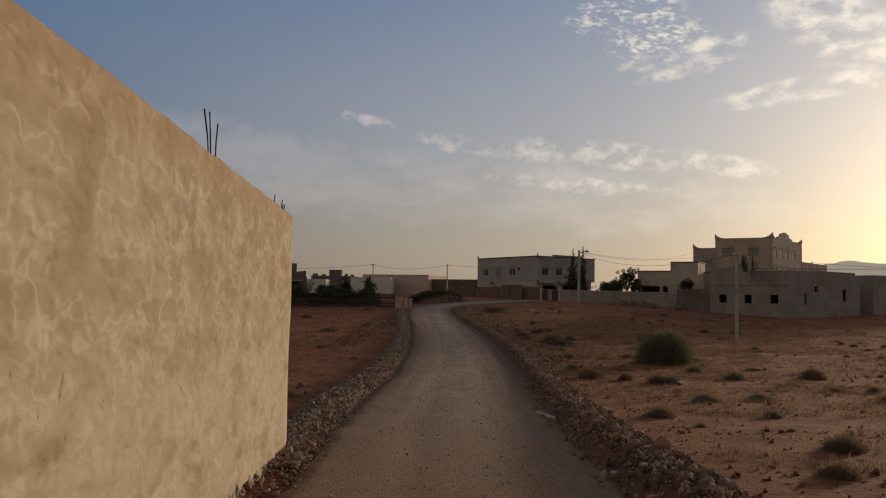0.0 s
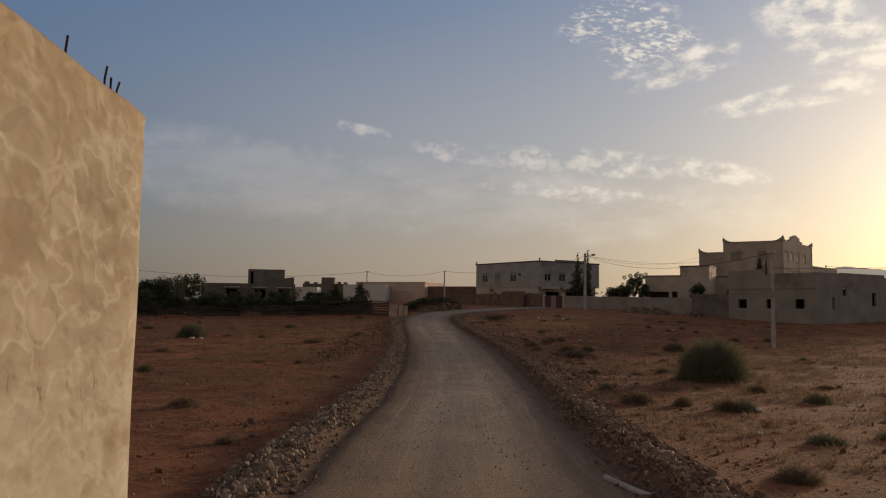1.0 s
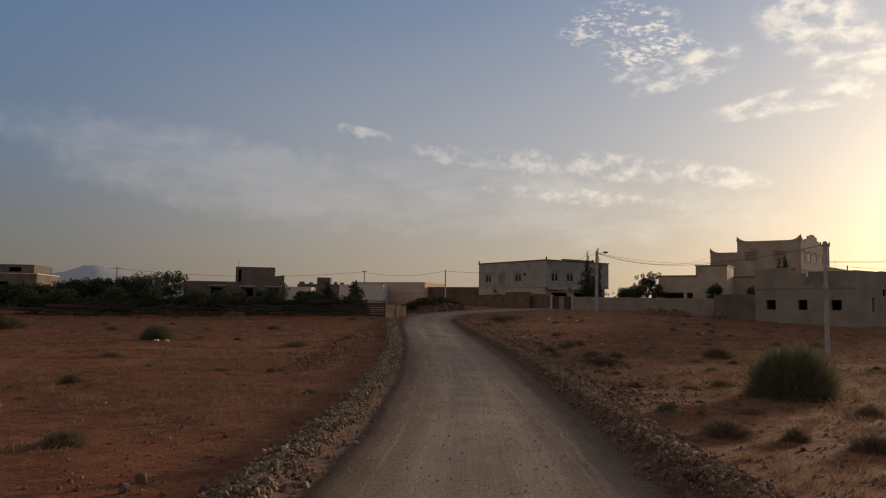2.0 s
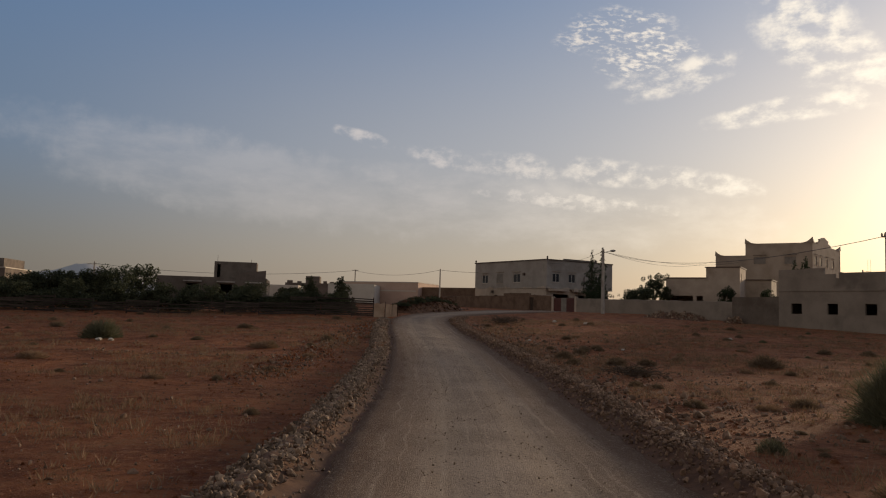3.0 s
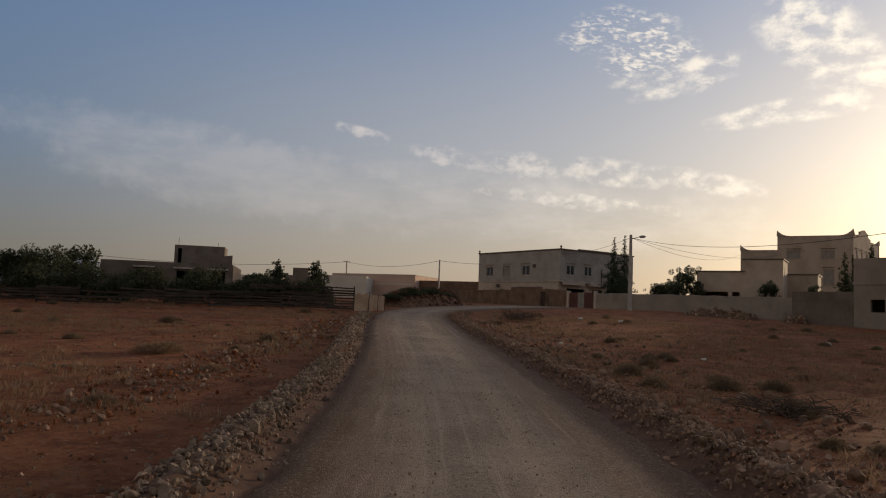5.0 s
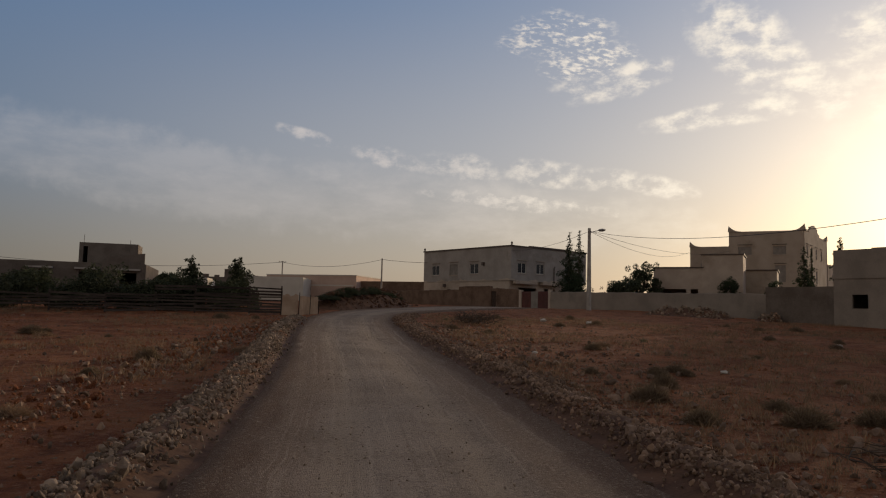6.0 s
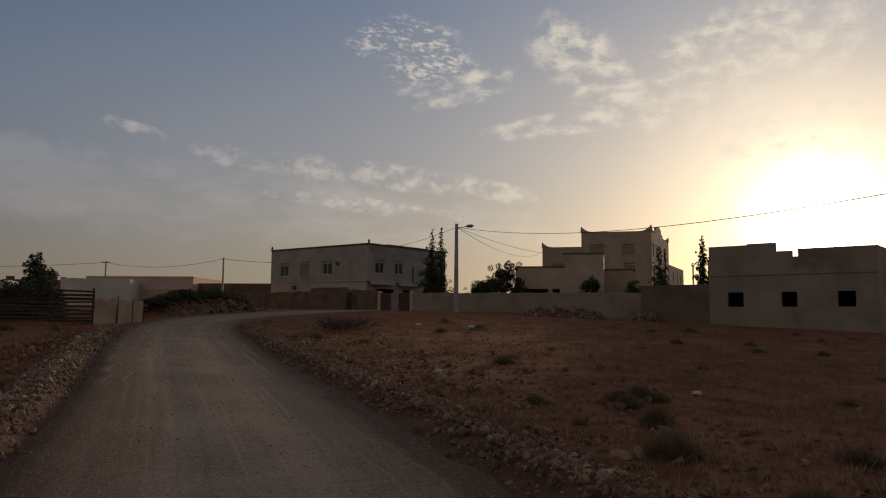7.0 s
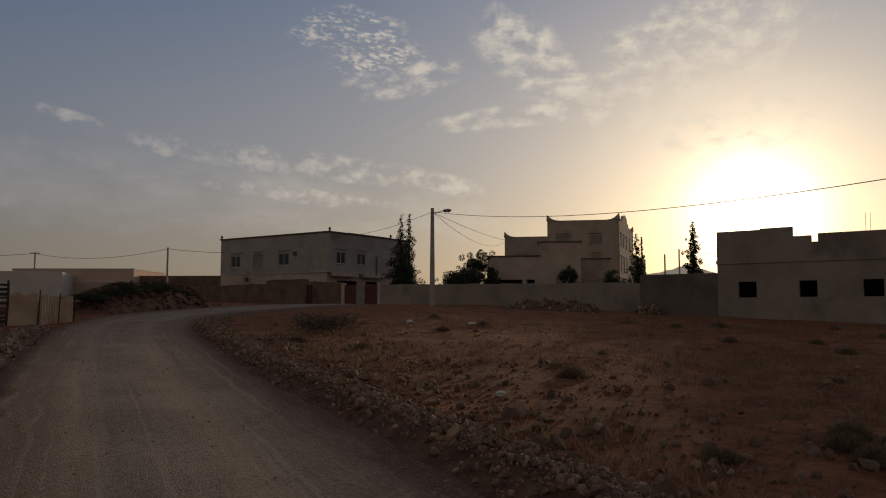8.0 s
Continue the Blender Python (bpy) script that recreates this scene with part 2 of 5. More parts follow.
def wall_plaster():
    """Ochre lime wash over hand-trowelled render: overlapping scalloped strokes, pale ridges, stains."""
    m = bpy.data.materials.new("ochre_plaster")
    m.use_nodes = True
    n = Nodes(m.node_tree)
    p = n.add("ShaderNodeNewGeometry").outputs["Position"]
    c = n.add("ShaderNodeSeparateXYZ", {0: p}).outputs

    def scaled(v, k):
        return n.add("ShaderNodeVectorMath", {0: v, 1: k}, operation="MULTIPLY").outputs[0]

    def bent(size, amount):
        w = n.add("ShaderNodeTexNoise", {"Vector": p, "Scale": size, "Detail": 1.0}).outputs["Color"]
        return n.add("ShaderNodeVectorMath", {0: p, 1: scaled(w, (amount, amount, amount))}, operation="ADD").outputs[0]

    blot = n.noise(p, 0.9, 6.0, 0.62)
    mottle = n.noise(scaled(bent(1.3, 0.4), (1, 0.6, 1.3)), 2.6, 4.0, 0.55)
    grain = n.noise(p, 55.0, 3.0, 0.7)
    sweep = n.noise(scaled(bent(1.6, 0.5), (1, 2.0, 5.5)), 1.6, 5.0, 0.6)
    drip = n.noise(n.join(0.0, n.math("MULTIPLY", c[1], 5.0), n.math("MULTIPLY", c[2], 0.6)), 1.0, 4.0, 0.6)
    big = scaled(bent(2.0, 0.35), (1, 0.6, 1.4))
    tone = n.add("ShaderNodeSeparateXYZ", {0: n.add("ShaderNodeTexVoronoi", {"Vector": big, "Scale": 4.0}).outputs["Color"]}).outputs[0]
    dome = n.add("ShaderNodeTexVoronoi", {"Vector": scaled(bent(3.0, 0.3), (1, 0.8, 1.3)), "Scale": 6.5}, feature="SMOOTH_F1").outputs["Distance"]
    vein = n.noise(scaled(bent(1.8, 0.4), (1, 0.8, 1.25)), 2.4, 3.0, 0.5)
    ridge = n.math("MULTIPLY", n.step(n.math("ABSOLUTE", n.math("SUBTRACT", vein, 0.5)), 0.055, 0.0), n.step(mottle, 0.34, 0.56))
    col = n.mix(n.step(blot, 0.34, 0.66), (0.30, 0.234, 0.155, 1), (0.365, 0.298, 0.21, 1))
    col = n.mix(n.math("MULTIPLY", n.step(mottle, 0.42, 0.66), 0.5), col, (0.42, 0.353, 0.258, 1))
    col = n.mix(n.math("MULTIPLY", n.step(mottle, 0.50, 0.30), 0.42), col, (0.235, 0.168, 0.102, 1))
    col = n.mix(n.math("MULTIPLY", n.step(tone, 0.35, 0.95), 0.42), col, (0.245, 0.18, 0.118, 1))
    col = n.mix(n.math("MULTIPLY", n.step(sweep, 0.54, 0.72), 0.15), col, (0.45, 0.388, 0.29, 1))
    col = n.mix(n.math("MULTIPLY", ridge, 0.55), col, (0.48, 0.415, 0.31, 1))
    joint = n.math("ADD", c[2], n.math("MULTIPLY", n.math("SUBTRACT", blot, 0.5), 1.6))
    pale = n.math("MULTIPLY", n.step(joint, 1.0, 0.2), n.step(mottle, 0.3, 0.55))
    col = n.mix(n.math("MULTIPLY", pale, 0.5), col, (0.42, 0.365, 0.275, 1))
    scratch = n.math("MULTIPLY", n.step(n.noise(n.join(0.0, n.math("MULTIPLY", c[1], 9.0), n.math("MULTIPLY", c[2], 4.0)), 1.0, 5.0, 0.7), 0.61, 0.66), n.step(n.math("ABSOLUTE", n.math("SUBTRACT", c[2], 0.5)), 0.6, 0.1))
    col = n.mix(n.math("MULTIPLY", scratch, 0.65), col, (0.17, 0.115, 0.065, 1))
    top = n.step(n.math("ADD", c[2], n.math("MULTIPLY", drip, 1.0)), 2.5, 3.1)
    col = n.mix(n.math("MULTIPLY", top, 0.45), col, (0.30, 0.20, 0.105, 1))
    col = n.mix(n.math("MULTIPLY", n.step(drip, 0.58, 0.74), 0.22), col, (0.27, 0.175, 0.085, 1))
    h = n.math("ADD", n.math("ADD", n.math("MULTIPLY", mottle, 0.35), n.math("MULTIPLY", dome, 0.55)), n.math("ADD", n.math("MULTIPLY", ridge, 0.05), n.math("ADD", n.math("MULTIPLY", grain, 0.04), n.math("MULTIPLY", sweep, 0.08))))
    rel = n.add("ShaderNodeBump", {"Strength": 0.5, "Distance": 0.09, "Height": h})
    b = n.add("ShaderNodeBsdfPrincipled", {"Base Color": col, "Roughness": 0.92, "Normal": rel.outputs[0], "Specular IOR Level": 0.2})
    n.add("ShaderNodeOutputMaterial", {"Surface": b.outputs[0]})
    return m


def foliage(name, dark, light):
    m = bpy.data.materials.new(name)
    m.use_nodes = True
    n = Nodes(m.node_tree)
    i = n.add("ShaderNodeNewGeometry")
    k = n.math("FRACT", n.math("ADD", i.outputs["Random Per Island"], n.add("ShaderNodeObjectInfo").outputs["Random"]))
    col = n.mix(k, (*dark, 1), (*light, 1))
    d = n.add("ShaderNodeBsdfPrincipled", {"Base Color": col, "Roughness": 0.7, "Specular IOR Level": 0.2})
    t = n.add("ShaderNodeBsdfTranslucent", {"Color": col})
    s = n.add("ShaderNodeMixShader", {0: 0.3, 1: d.outputs[0], 2: t.outputs[0]})
    n.add("ShaderNodeOutputMaterial", {"Surface": s.outputs[0]})
    return m


def glass():
    m = bpy.data.materials.new("window_glass")
    m.use_nodes = True
    n = Nodes(m.node_tree)
    b = n.add("ShaderNodeBsdfPrincipled", {"Base Color": (0.03, 0.034, 0.04, 1), "Roughness": 0.15, "Specular IOR Level": 0.2})
    n.add("ShaderNodeOutputMaterial", {"Surface": b.outputs[0]})
    return m


SOIL, GRAVEL, OCHRE, GLASS = soil(), gravel(), wall_plaster(), glass()
PEBBLE = surface("road_pebble", (0.20, 0.148, 0.105), (0.37, 0.285, 0.21), 3.0, 30.0, 0.9, 0.3, vary=0.25)
STONE = surface("field_stone", (0.135, 0.096, 0.067), (0.285, 0.212, 0.15), 2.0, 30.0, 0.9, 0.4, vary=0.5, stain=(0.24, 0.125, 0.07))
RUBBLE = surface("red_dusted_stone", (0.135, 0.086, 0.057), (0.265, 0.18, 0.123), 2.0, 30.0, 0.9, 0.4, vary=0.45, stain=(0.23, 0.11, 0.058))
EARTH = surface("bank_earth", (0.075, 0.04, 0.025), (0.15, 0.08, 0.046), 2.0, 18.0, 0.95, 0.7)
RENDER = surface("grey_render", (0.27, 0.248, 0.22), (0.36, 0.333, 0.297), 0.5, 14.0, 0.92, 0.25, stain=(0.23, 0.20, 0.17))
CREAM = surface("cream_render", (0.37, 0.305, 0.24), (0.46, 0.385, 0.31), 0.5, 14.0, 0.92, 0.2, stain=(0.31, 0.25, 0.19))
BEIGE = surface("beige_render", (0.30, 0.25, 0.195), (0.38, 0.325, 0.26), 0.4, 12.0, 0.92, 0.2, stain=(0.25, 0.205, 0.155))
ADOBE = surface("brown_mud_wall", (0.11, 0.072, 0.049), (0.18, 0.122, 0.085), 0.8, 12.0, 0.95, 0.6, stain=(0.085, 0.056, 0.038))
CEMENT = surface("grey_cement_render", (0.21, 0.18, 0.148), (0.29, 0.25, 0.205), 0.5, 14.0, 0.95, 0.3, stain=(0.17, 0.145, 0.12))
BLOCK = surface("bare_block", (0.11, 0.09, 0.073), (0.17, 0.142, 0.117), 0.7, 10.0, 0.95, 0.4, stain=(0.085, 0.075, 0.063))
WHITE = surface("chalky_white_paint", (0.48, 0.44, 0.37), (0.58, 0.54, 0.46), 0.4, 12.0, 0.9, 0.15, stain=(0.42, 0.37, 0.30))
PINK = surface("salmon_render", (0.44, 0.315, 0.245), (0.53, 0.39, 0.31), 0.4, 12.0, 0.9, 0.15, stain=(0.37, 0.25, 0.18))
TRIM = surface("dark_coping", (0.07, 0.055, 0.045), (0.12, 0.095, 0.08), 1.0, 12.0, 0.8, 0.2)
CONCRETE = surface("pole_concrete", (0.30, 0.275, 0.24), (0.42, 0.39, 0.345), 1.5, 25.0, 0.85, 0.2, stain=(0.24, 0.21, 0.18))
STEEL = surface("rusty_steel", (0.055, 0.035, 0.025), (0.10, 0.06, 0.04), 6.0, 60.0, 0.8, 0.2, metal=0.3)
GALVANISED = surface("dull_zinc", (0.20, 0.20, 0.19), (0.32, 0.31, 0.30), 3.0, 40.0, 0.55, 0.1, metal=0.6, stain=(0.22, 0.13, 0.08))
BLACK = surface("black_cable", (0.012, 0.012, 0.012), (0.03, 0.03, 0.03), 3.0, 30.0, 0.6, 0.1)
RED = surface("oxide_red_gate", (0.07, 0.02, 0.016), (0.11, 0.032, 0.025), 1.5, 25.0, 0.6, 0.15, stain=(0.08, 0.03, 0.022))
SHEET = surface("pale_sheet", (0.34, 0.235, 0.15), (0.45, 0.33, 0.225), 1.6, 18.0, 0.8, 0.2, stain=(0.24, 0.15, 0.085))
PLANK = surface("weathered_board", (0.03, 0.023, 0.019), (0.075, 0.058, 0.045), 1.2, 20.0, 0.9, 0.4, vary=0.35, stretch=(1, 1, 5))
BARK = surface("bark", (0.06, 0.045, 0.033), (0.12, 0.09, 0.065), 4.0, 30.0, 0.95, 0.6)
WOOD = surface("dark_wooden_door", (0.035, 0.024, 0.018), (0.07, 0.048, 0.034), 1.5, 25.0, 0.8, 0.3, stretch=(4, 4, 1))
SASH = surface("white_window_frame", (0.55, 0.53, 0.49), (0.68, 0.66, 0.61), 2.0, 20.0, 0.6, 0.05)
SHUTTER = surface("grey_roller_shutter", (0.20, 0.18, 0.155), (0.27, 0.245, 0.21), 2.0, 20.0, 0.7, 0.1)
LEAF = foliage("olive_leaf", (0.032, 0.04, 0.02), (0.085, 0.095, 0.052))
CYPRESS = foliage("cypress_leaf", (0.022, 0.035, 0.018), (0.05, 0.07, 0.032))
BROOM = foliage("broom_stem", (0.085, 0.088, 0.047), (0.19, 0.178, 0.105))
DRY = foliage("dry_grass", (0.18, 0.112, 0.065), (0.32, 0.215, 0.13))
SCRUB = foliage("grey_scrub", (0.115, 0.08, 0.05), (0.225, 0.165, 0.10))


# ---- mesh helpers ----
def mesh(name, bm, material, smooth=False):
    me = bpy.data.meshes.new(name)
    bm.normal_update()
    bm.to_mesh(me)
    bm.free()
    me.materials.append(material)
    if smooth:
        me.polygons.foreach_set("use_smooth", [True] * len(me.polygons))
    return me


def part(name, bm, material, parent, label="", smooth=False):
    ob = new(name, mesh(name, bm, material, smooth))
    ob.parent = parent
    if label:
        tagged(ob, label)
    return ob


def thing(name, label, category, m=Matrix(), group="", kind=""):
    ob = new(name)
    ob.empty_display_size = 0.3
    ob.matrix_world = m
    return tagged(ob, label, category, group, kind)


def box(bm, x0, x1, y0, y1, z0, z1, m=Matrix(), bevel=0.0):
    v = [bm.verts.new(m @ Vector((x, y, z))) for z in (z0, z1) for y in (y0, y1) for x in (x0, x1)]
    fs = [bm.faces.new([v[i] for i in q]) for q in ((0, 2, 3, 1), (4, 5, 7, 6), (0, 1, 5, 4), (2, 6, 7, 3), (0, 4, 6, 2), (1, 3, 7, 5))]
    if bevel:
        es = list({e for f in fs for e in f.edges})
        bmesh.ops.bevel(bm, geom=es, offset=bevel, segments=2, affect="EDGES", profile=0.5)
    return v


def tube(bm, points, radii, sides=8, cap=True):
    """A round or square bar along points, radius by radius."""
    rings, up = [], Vector((0, 0, 1))
    pts = [Vector(p) for p in points]
    for i, p in enumerate(pts):
        d = (pts[min(i + 1, len(pts) - 1)] - pts[max(i - 1, 0)]).normalized()
        a = d.orthogonal().normalized() if abs(d.dot(up)) > 0.95 else d.cross(up).normalized()
        b = d.cross(a)
        r = radii[i] if hasattr(radii, "__len__") else radii
        rings.append([bm.verts.new(p + (a * math.cos(k * 2 * math.pi / sides) + b * math.sin(k * 2 * math.pi / sides)) * r) for k in range(sides)])
    for q, w in zip(rings, rings[1:]):
        for k in range(sides):
            bm.faces.new((q[k], q[(k + 1) % sides], w[(k + 1) % sides], w[k]))
    if cap:
        bm.faces.new(rings[0][::-1])
        bm.faces.new(rings[-1])
    return rings


def panel(bm, m, length, z0, z1, thick, holes=()):
    """An upright wall along local x, its outer face at y = 0, thick towards +y, with holes (a, b, low, high) right through it."""
    xs = sorted({0.0, length, *[h[0] for h in holes], *[h[1] for h in holes]})
    zs = sorted({z0, z1, *[h[2] for h in holes], *[h[3] for h in holes]})

    def gone(i, j):
        if not (0 <= i < len(xs) - 1 and 0 <= j < len(zs) - 1):
            return True
        x, z = (xs[i] + xs[i + 1]) / 2, (zs[j] + zs[j + 1]) / 2
        return any(a < x < b and lo < z < hi for a, b, lo, hi in holes)

    vs = {}

    def v(i, j, k):
        if (i, j, k) not in vs:
            vs[i, j, k] = bm.verts.new(m @ Vector((xs[i], thick * k, zs[j])))
        return vs[i, j, k]

    for i in range(len(xs) - 1):
        for j in range(len(zs) - 1):
            if gone(i, j):
                continue
            bm.faces.new((v(i, j, 0), v(i + 1, j, 0), v(i + 1, j + 1, 0), v(i, j + 1, 0)))
            bm.faces.new((v(i, j, 1), v(i, j + 1, 1), v(i + 1, j + 1, 1), v(i + 1, j, 1)))
            if gone(i - 1, j):
                bm.faces.new((v(i, j, 0), v(i, j + 1, 0), v(i, j + 1, 1), v(i, j, 1)))
            if gone(i + 1, j):
                bm.faces.new((v(i + 1, j, 0), v(i + 1, j, 1), v(i + 1, j + 1, 1), v(i + 1, j + 1, 0)))
            if gone(i, j - 1):
                bm.faces.new((v(i, j, 0), v(i, j, 1), v(i + 1, j, 1), v(i + 1, j, 0)))
            if gone(i, j + 1):
                bm.faces.new((v(i, j + 1, 0), v(i + 1, j + 1, 0), v(i + 1, j + 1, 1), v(i, j + 1, 1)))


def along(p, q):
    """The frame of a wall from p to q: x along it, -y outwards (to the right of the way), origin at p."""
    d = (Vector(q) - Vector(p)).normalized()
    return Matrix(((d.x, -d.y, 0, p[0]), (d.y, d.x, 0, p[1]), (0, 0, 1, 0), (0, 0, 0, 1)))


def length_of(p, q):
    return (Vector(q) - Vector(p)).length


# ---- the lie of the land ----
LAND_Y = [-400, -50, 4, 14, 25, 32, 42, 49, 56, 64, 90, 114, 130, 160, 250, 400, 3000]
LAND_Z = [-0.6, -0.9, -1.0, -1.35, -1.85, -2.07, -2.23, -2.17, -2.02, -1.75, -0.5, 0.6, 0.75, 1.3, 2.2, 2.5, 3]
_ys = np.arange(-420, 3020, 1.0)
_zs = np.interp(_ys, LAND_Y, LAND_Z)
_k = np.exp(-np.linspace(-2, 2, 13) ** 2)
_zs = np.convolve(np.pad(_zs, 6, mode="edge"), _k / _k.sum(), mode="valid")
CENTRE = np.array([(0.6, -40), (1.2, -10), (1.6, 4), (1.85, 13), (2.0, 20), (2.5, 28), (3.3, 40), (3.65, 50), (3.75, 58), (3.65, 65), (3.1, 76), (2.85, 86), (3.1, 92),
                   (4.6, 98.5), (7.6, 104), (12, 109.5), (16.5, 115), (20.5, 121), (21, 127.5)], float)


def smooth_line(pts, step):
    """Catmull-Rom through pts, about one point each step metres."""
    out = []
    for i in range(len(pts) - 1):
        a, b, c, d = pts[max(i - 1, 0)], pts[i], pts[i + 1], pts[min(i + 2, len(pts) - 1)]
        k = max(2, int(np.linalg.norm(c - b) / step))
        for s in np.arange(k) / k:
            out.append(0.5 * (2 * b + (c - a) * s + (2 * a - 5 * b + 4 * c - d) * s ** 2 + (3 * b - a - 3 * c + d) * s ** 3))
    return np.array([*out, pts[-1]])


LINE = smooth_line(CENTRE, 0.5)
_t = np.gradient(LINE, axis=0)
_t /= np.linalg.norm(_t, axis=1)[:, None]
RIGHT = np.stack([_t[:, 1], -_t[:, 0]], 1)
ALONG = np.concatenate([[0], np.cumsum(np.linalg.norm(np.diff(LINE, axis=0), axis=1))])


def off_road(x, y):
    """Signed distance from the road's middle, positive to its right."""
    x, y = np.atleast_1d(np.asarray(x, float)), np.atleast_1d(np.asarray(y, float))
    out = np.empty(x.shape)
    for s in range(0, len(x), 4000):
        d = np.stack([x[s:s + 4000, None] - LINE[None, :, 0], y[s:s + 4000, None] - LINE[None, :, 1]], 2)
        r = (d ** 2).sum(2)
        i = r.argmin(1)
        side = np.sign((d[np.arange(len(i)), i] * RIGHT[i]).sum(1))
        out[s:s + 4000] = side * np.sqrt(r[np.arange(len(i)), i])
    return out


def beside(x, y):
    """Quick distance across from the road's middle, for the straight part."""
    return x - float(np.interp(y, LINE[:, 1], LINE[:, 0]))


def wave(x, y, size, seed):
    """Cheap smooth unevenness, -1 to 1."""
    r = np.random.RandomState(seed)
    out = 0
    for _ in range(7):
        a, p = r.uniform(0, 6.283, 2)
        f = r.uniform(0.6, 1.7) / size
        out = out + np.sin((np.cos(a) * x + np.sin(a) * y) * f * 6.283 + p)
    return out / 4.5


def land(x, y):
    """Height of open ground, road bed and banks left out."""
    x, y = np.asarray(x, float), np.asarray(y, float)
    z = np.interp(y, _ys, _zs)
    far = np.clip((np.abs(x - 3) - 6) / 40, 0, 1)
    return z + 0.10 * far * wave(x, y, 23, 1) + np.clip((np.abs(x - 3) - 4) / 6, 0, 1) * (0.05 * wave(x, y, 4.3, 2) + 0.028 * wave(x, y, 1.5, 7))


def ground_z(x, y):
    """Height of the ground sheet with the road's trench cut in."""
    d = off_road(x, y)
    z = land(np.atleast_1d(x), np.atleast_1d(y))
    return z - 0.10 * np.clip((3.3 - np.abs(d)) / 0.6, 0, 1)


def sheet(name, xs, ys, height, material):
    X, Y = np.meshgrid(xs, ys)
    Z = height(X.ravel(), Y.ravel())
    nx, ny = len(xs), len(ys)
    me = bpy.data.meshes.new(name)
    i = np.arange(nx * ny).reshape(ny, nx)
    f = np.stack([i[:-1, :-1], i[:-1, 1:], i[1:, 1:], i[1:, :-1]], 2).reshape(-1, 4)
    me.from_pydata(np.stack([X.ravel(), Y.ravel(), Z], 1).tolist(), [], f.tolist())
    me.materials.append(material)
    me.polygons.foreach_set("use_smooth", [True] * len(me.polygons))
    return new(name, me)


def spaced(lo, hi, step, far_lo, far_hi):
    mid = np.arange(lo, hi + step / 2, step)
    grow = lambda start, end: start + np.sign(end - start) * np.cumsum(step * 1.22 ** np.arange(1, 60))
    a, b = grow(lo, far_lo), grow(hi, far_hi)
    return np.concatenate([[far_lo], a[a > far_lo][::-1], mid, b[b < far_hi], [far_hi]])


tagged(sheet("ground", spaced(-22, 34, 0.4, -3200, 3200), spaced(0, 118, 0.4, -900, 3400), ground_z, SOIL),
       "stony red-brown soil of fallow fields running to the horizon", "ground", kind="structure")


def build_road():
    bm = bmesh.new()
    uv = bm.loops.layers.uv.new("UVMap")
    offs = np.linspace(-2.75, 2.75, 23)
    rows, co = [], {}
    for k in range(len(LINE)):
        row = []
        w = np.interp(LINE[k][1], [0, 14, 40, 60, 75, 95, 110], [2.1, 2.1, 2.42, 2.45, 2.15, 2.2, 2.6]) / 2.25
        wl, wr = (1 + 0.05 * float(wave(LINE[k][1], s_, 3.1, 14)) for s_ in (0.0, 50.0))
        for o in offs:
            p = LINE[k] + RIGHT[k] * o * w * (wl if o < 0 else wr)
            z = float(np.interp(p[1], _ys, _zs)) + 0.02 + 0.05 * (1 - (o / 2.75) ** 2) - 0.03 * math.exp(-((abs(o + 0.1) - 0.85) / 0.35) ** 2) + 0.012 * float(wave(p[0], p[1], 2.2, 9)) - (0.14 if abs(o) > 2.6 else 0)
            v = bm.verts.new((p[0], p[1], z))
            co[v] = (o * w, ALONG[k])
            row.append(v)
        rows.append(row)
    for a, b in zip(rows, rows[1:]):
        for j in range(len(offs) - 1):
            f = bm.faces.new((a[j], a[j + 1], b[j + 1], b[j]))
            for loop in f.loops:
                loop[uv].uv = co[loop.vert]
    ob = new("road", mesh("road", bm, GRAVEL, True))
    return tagged(ob, "graded gravel track with pale wheel ruts between stone banks", "road", kind="structure")


build_road()


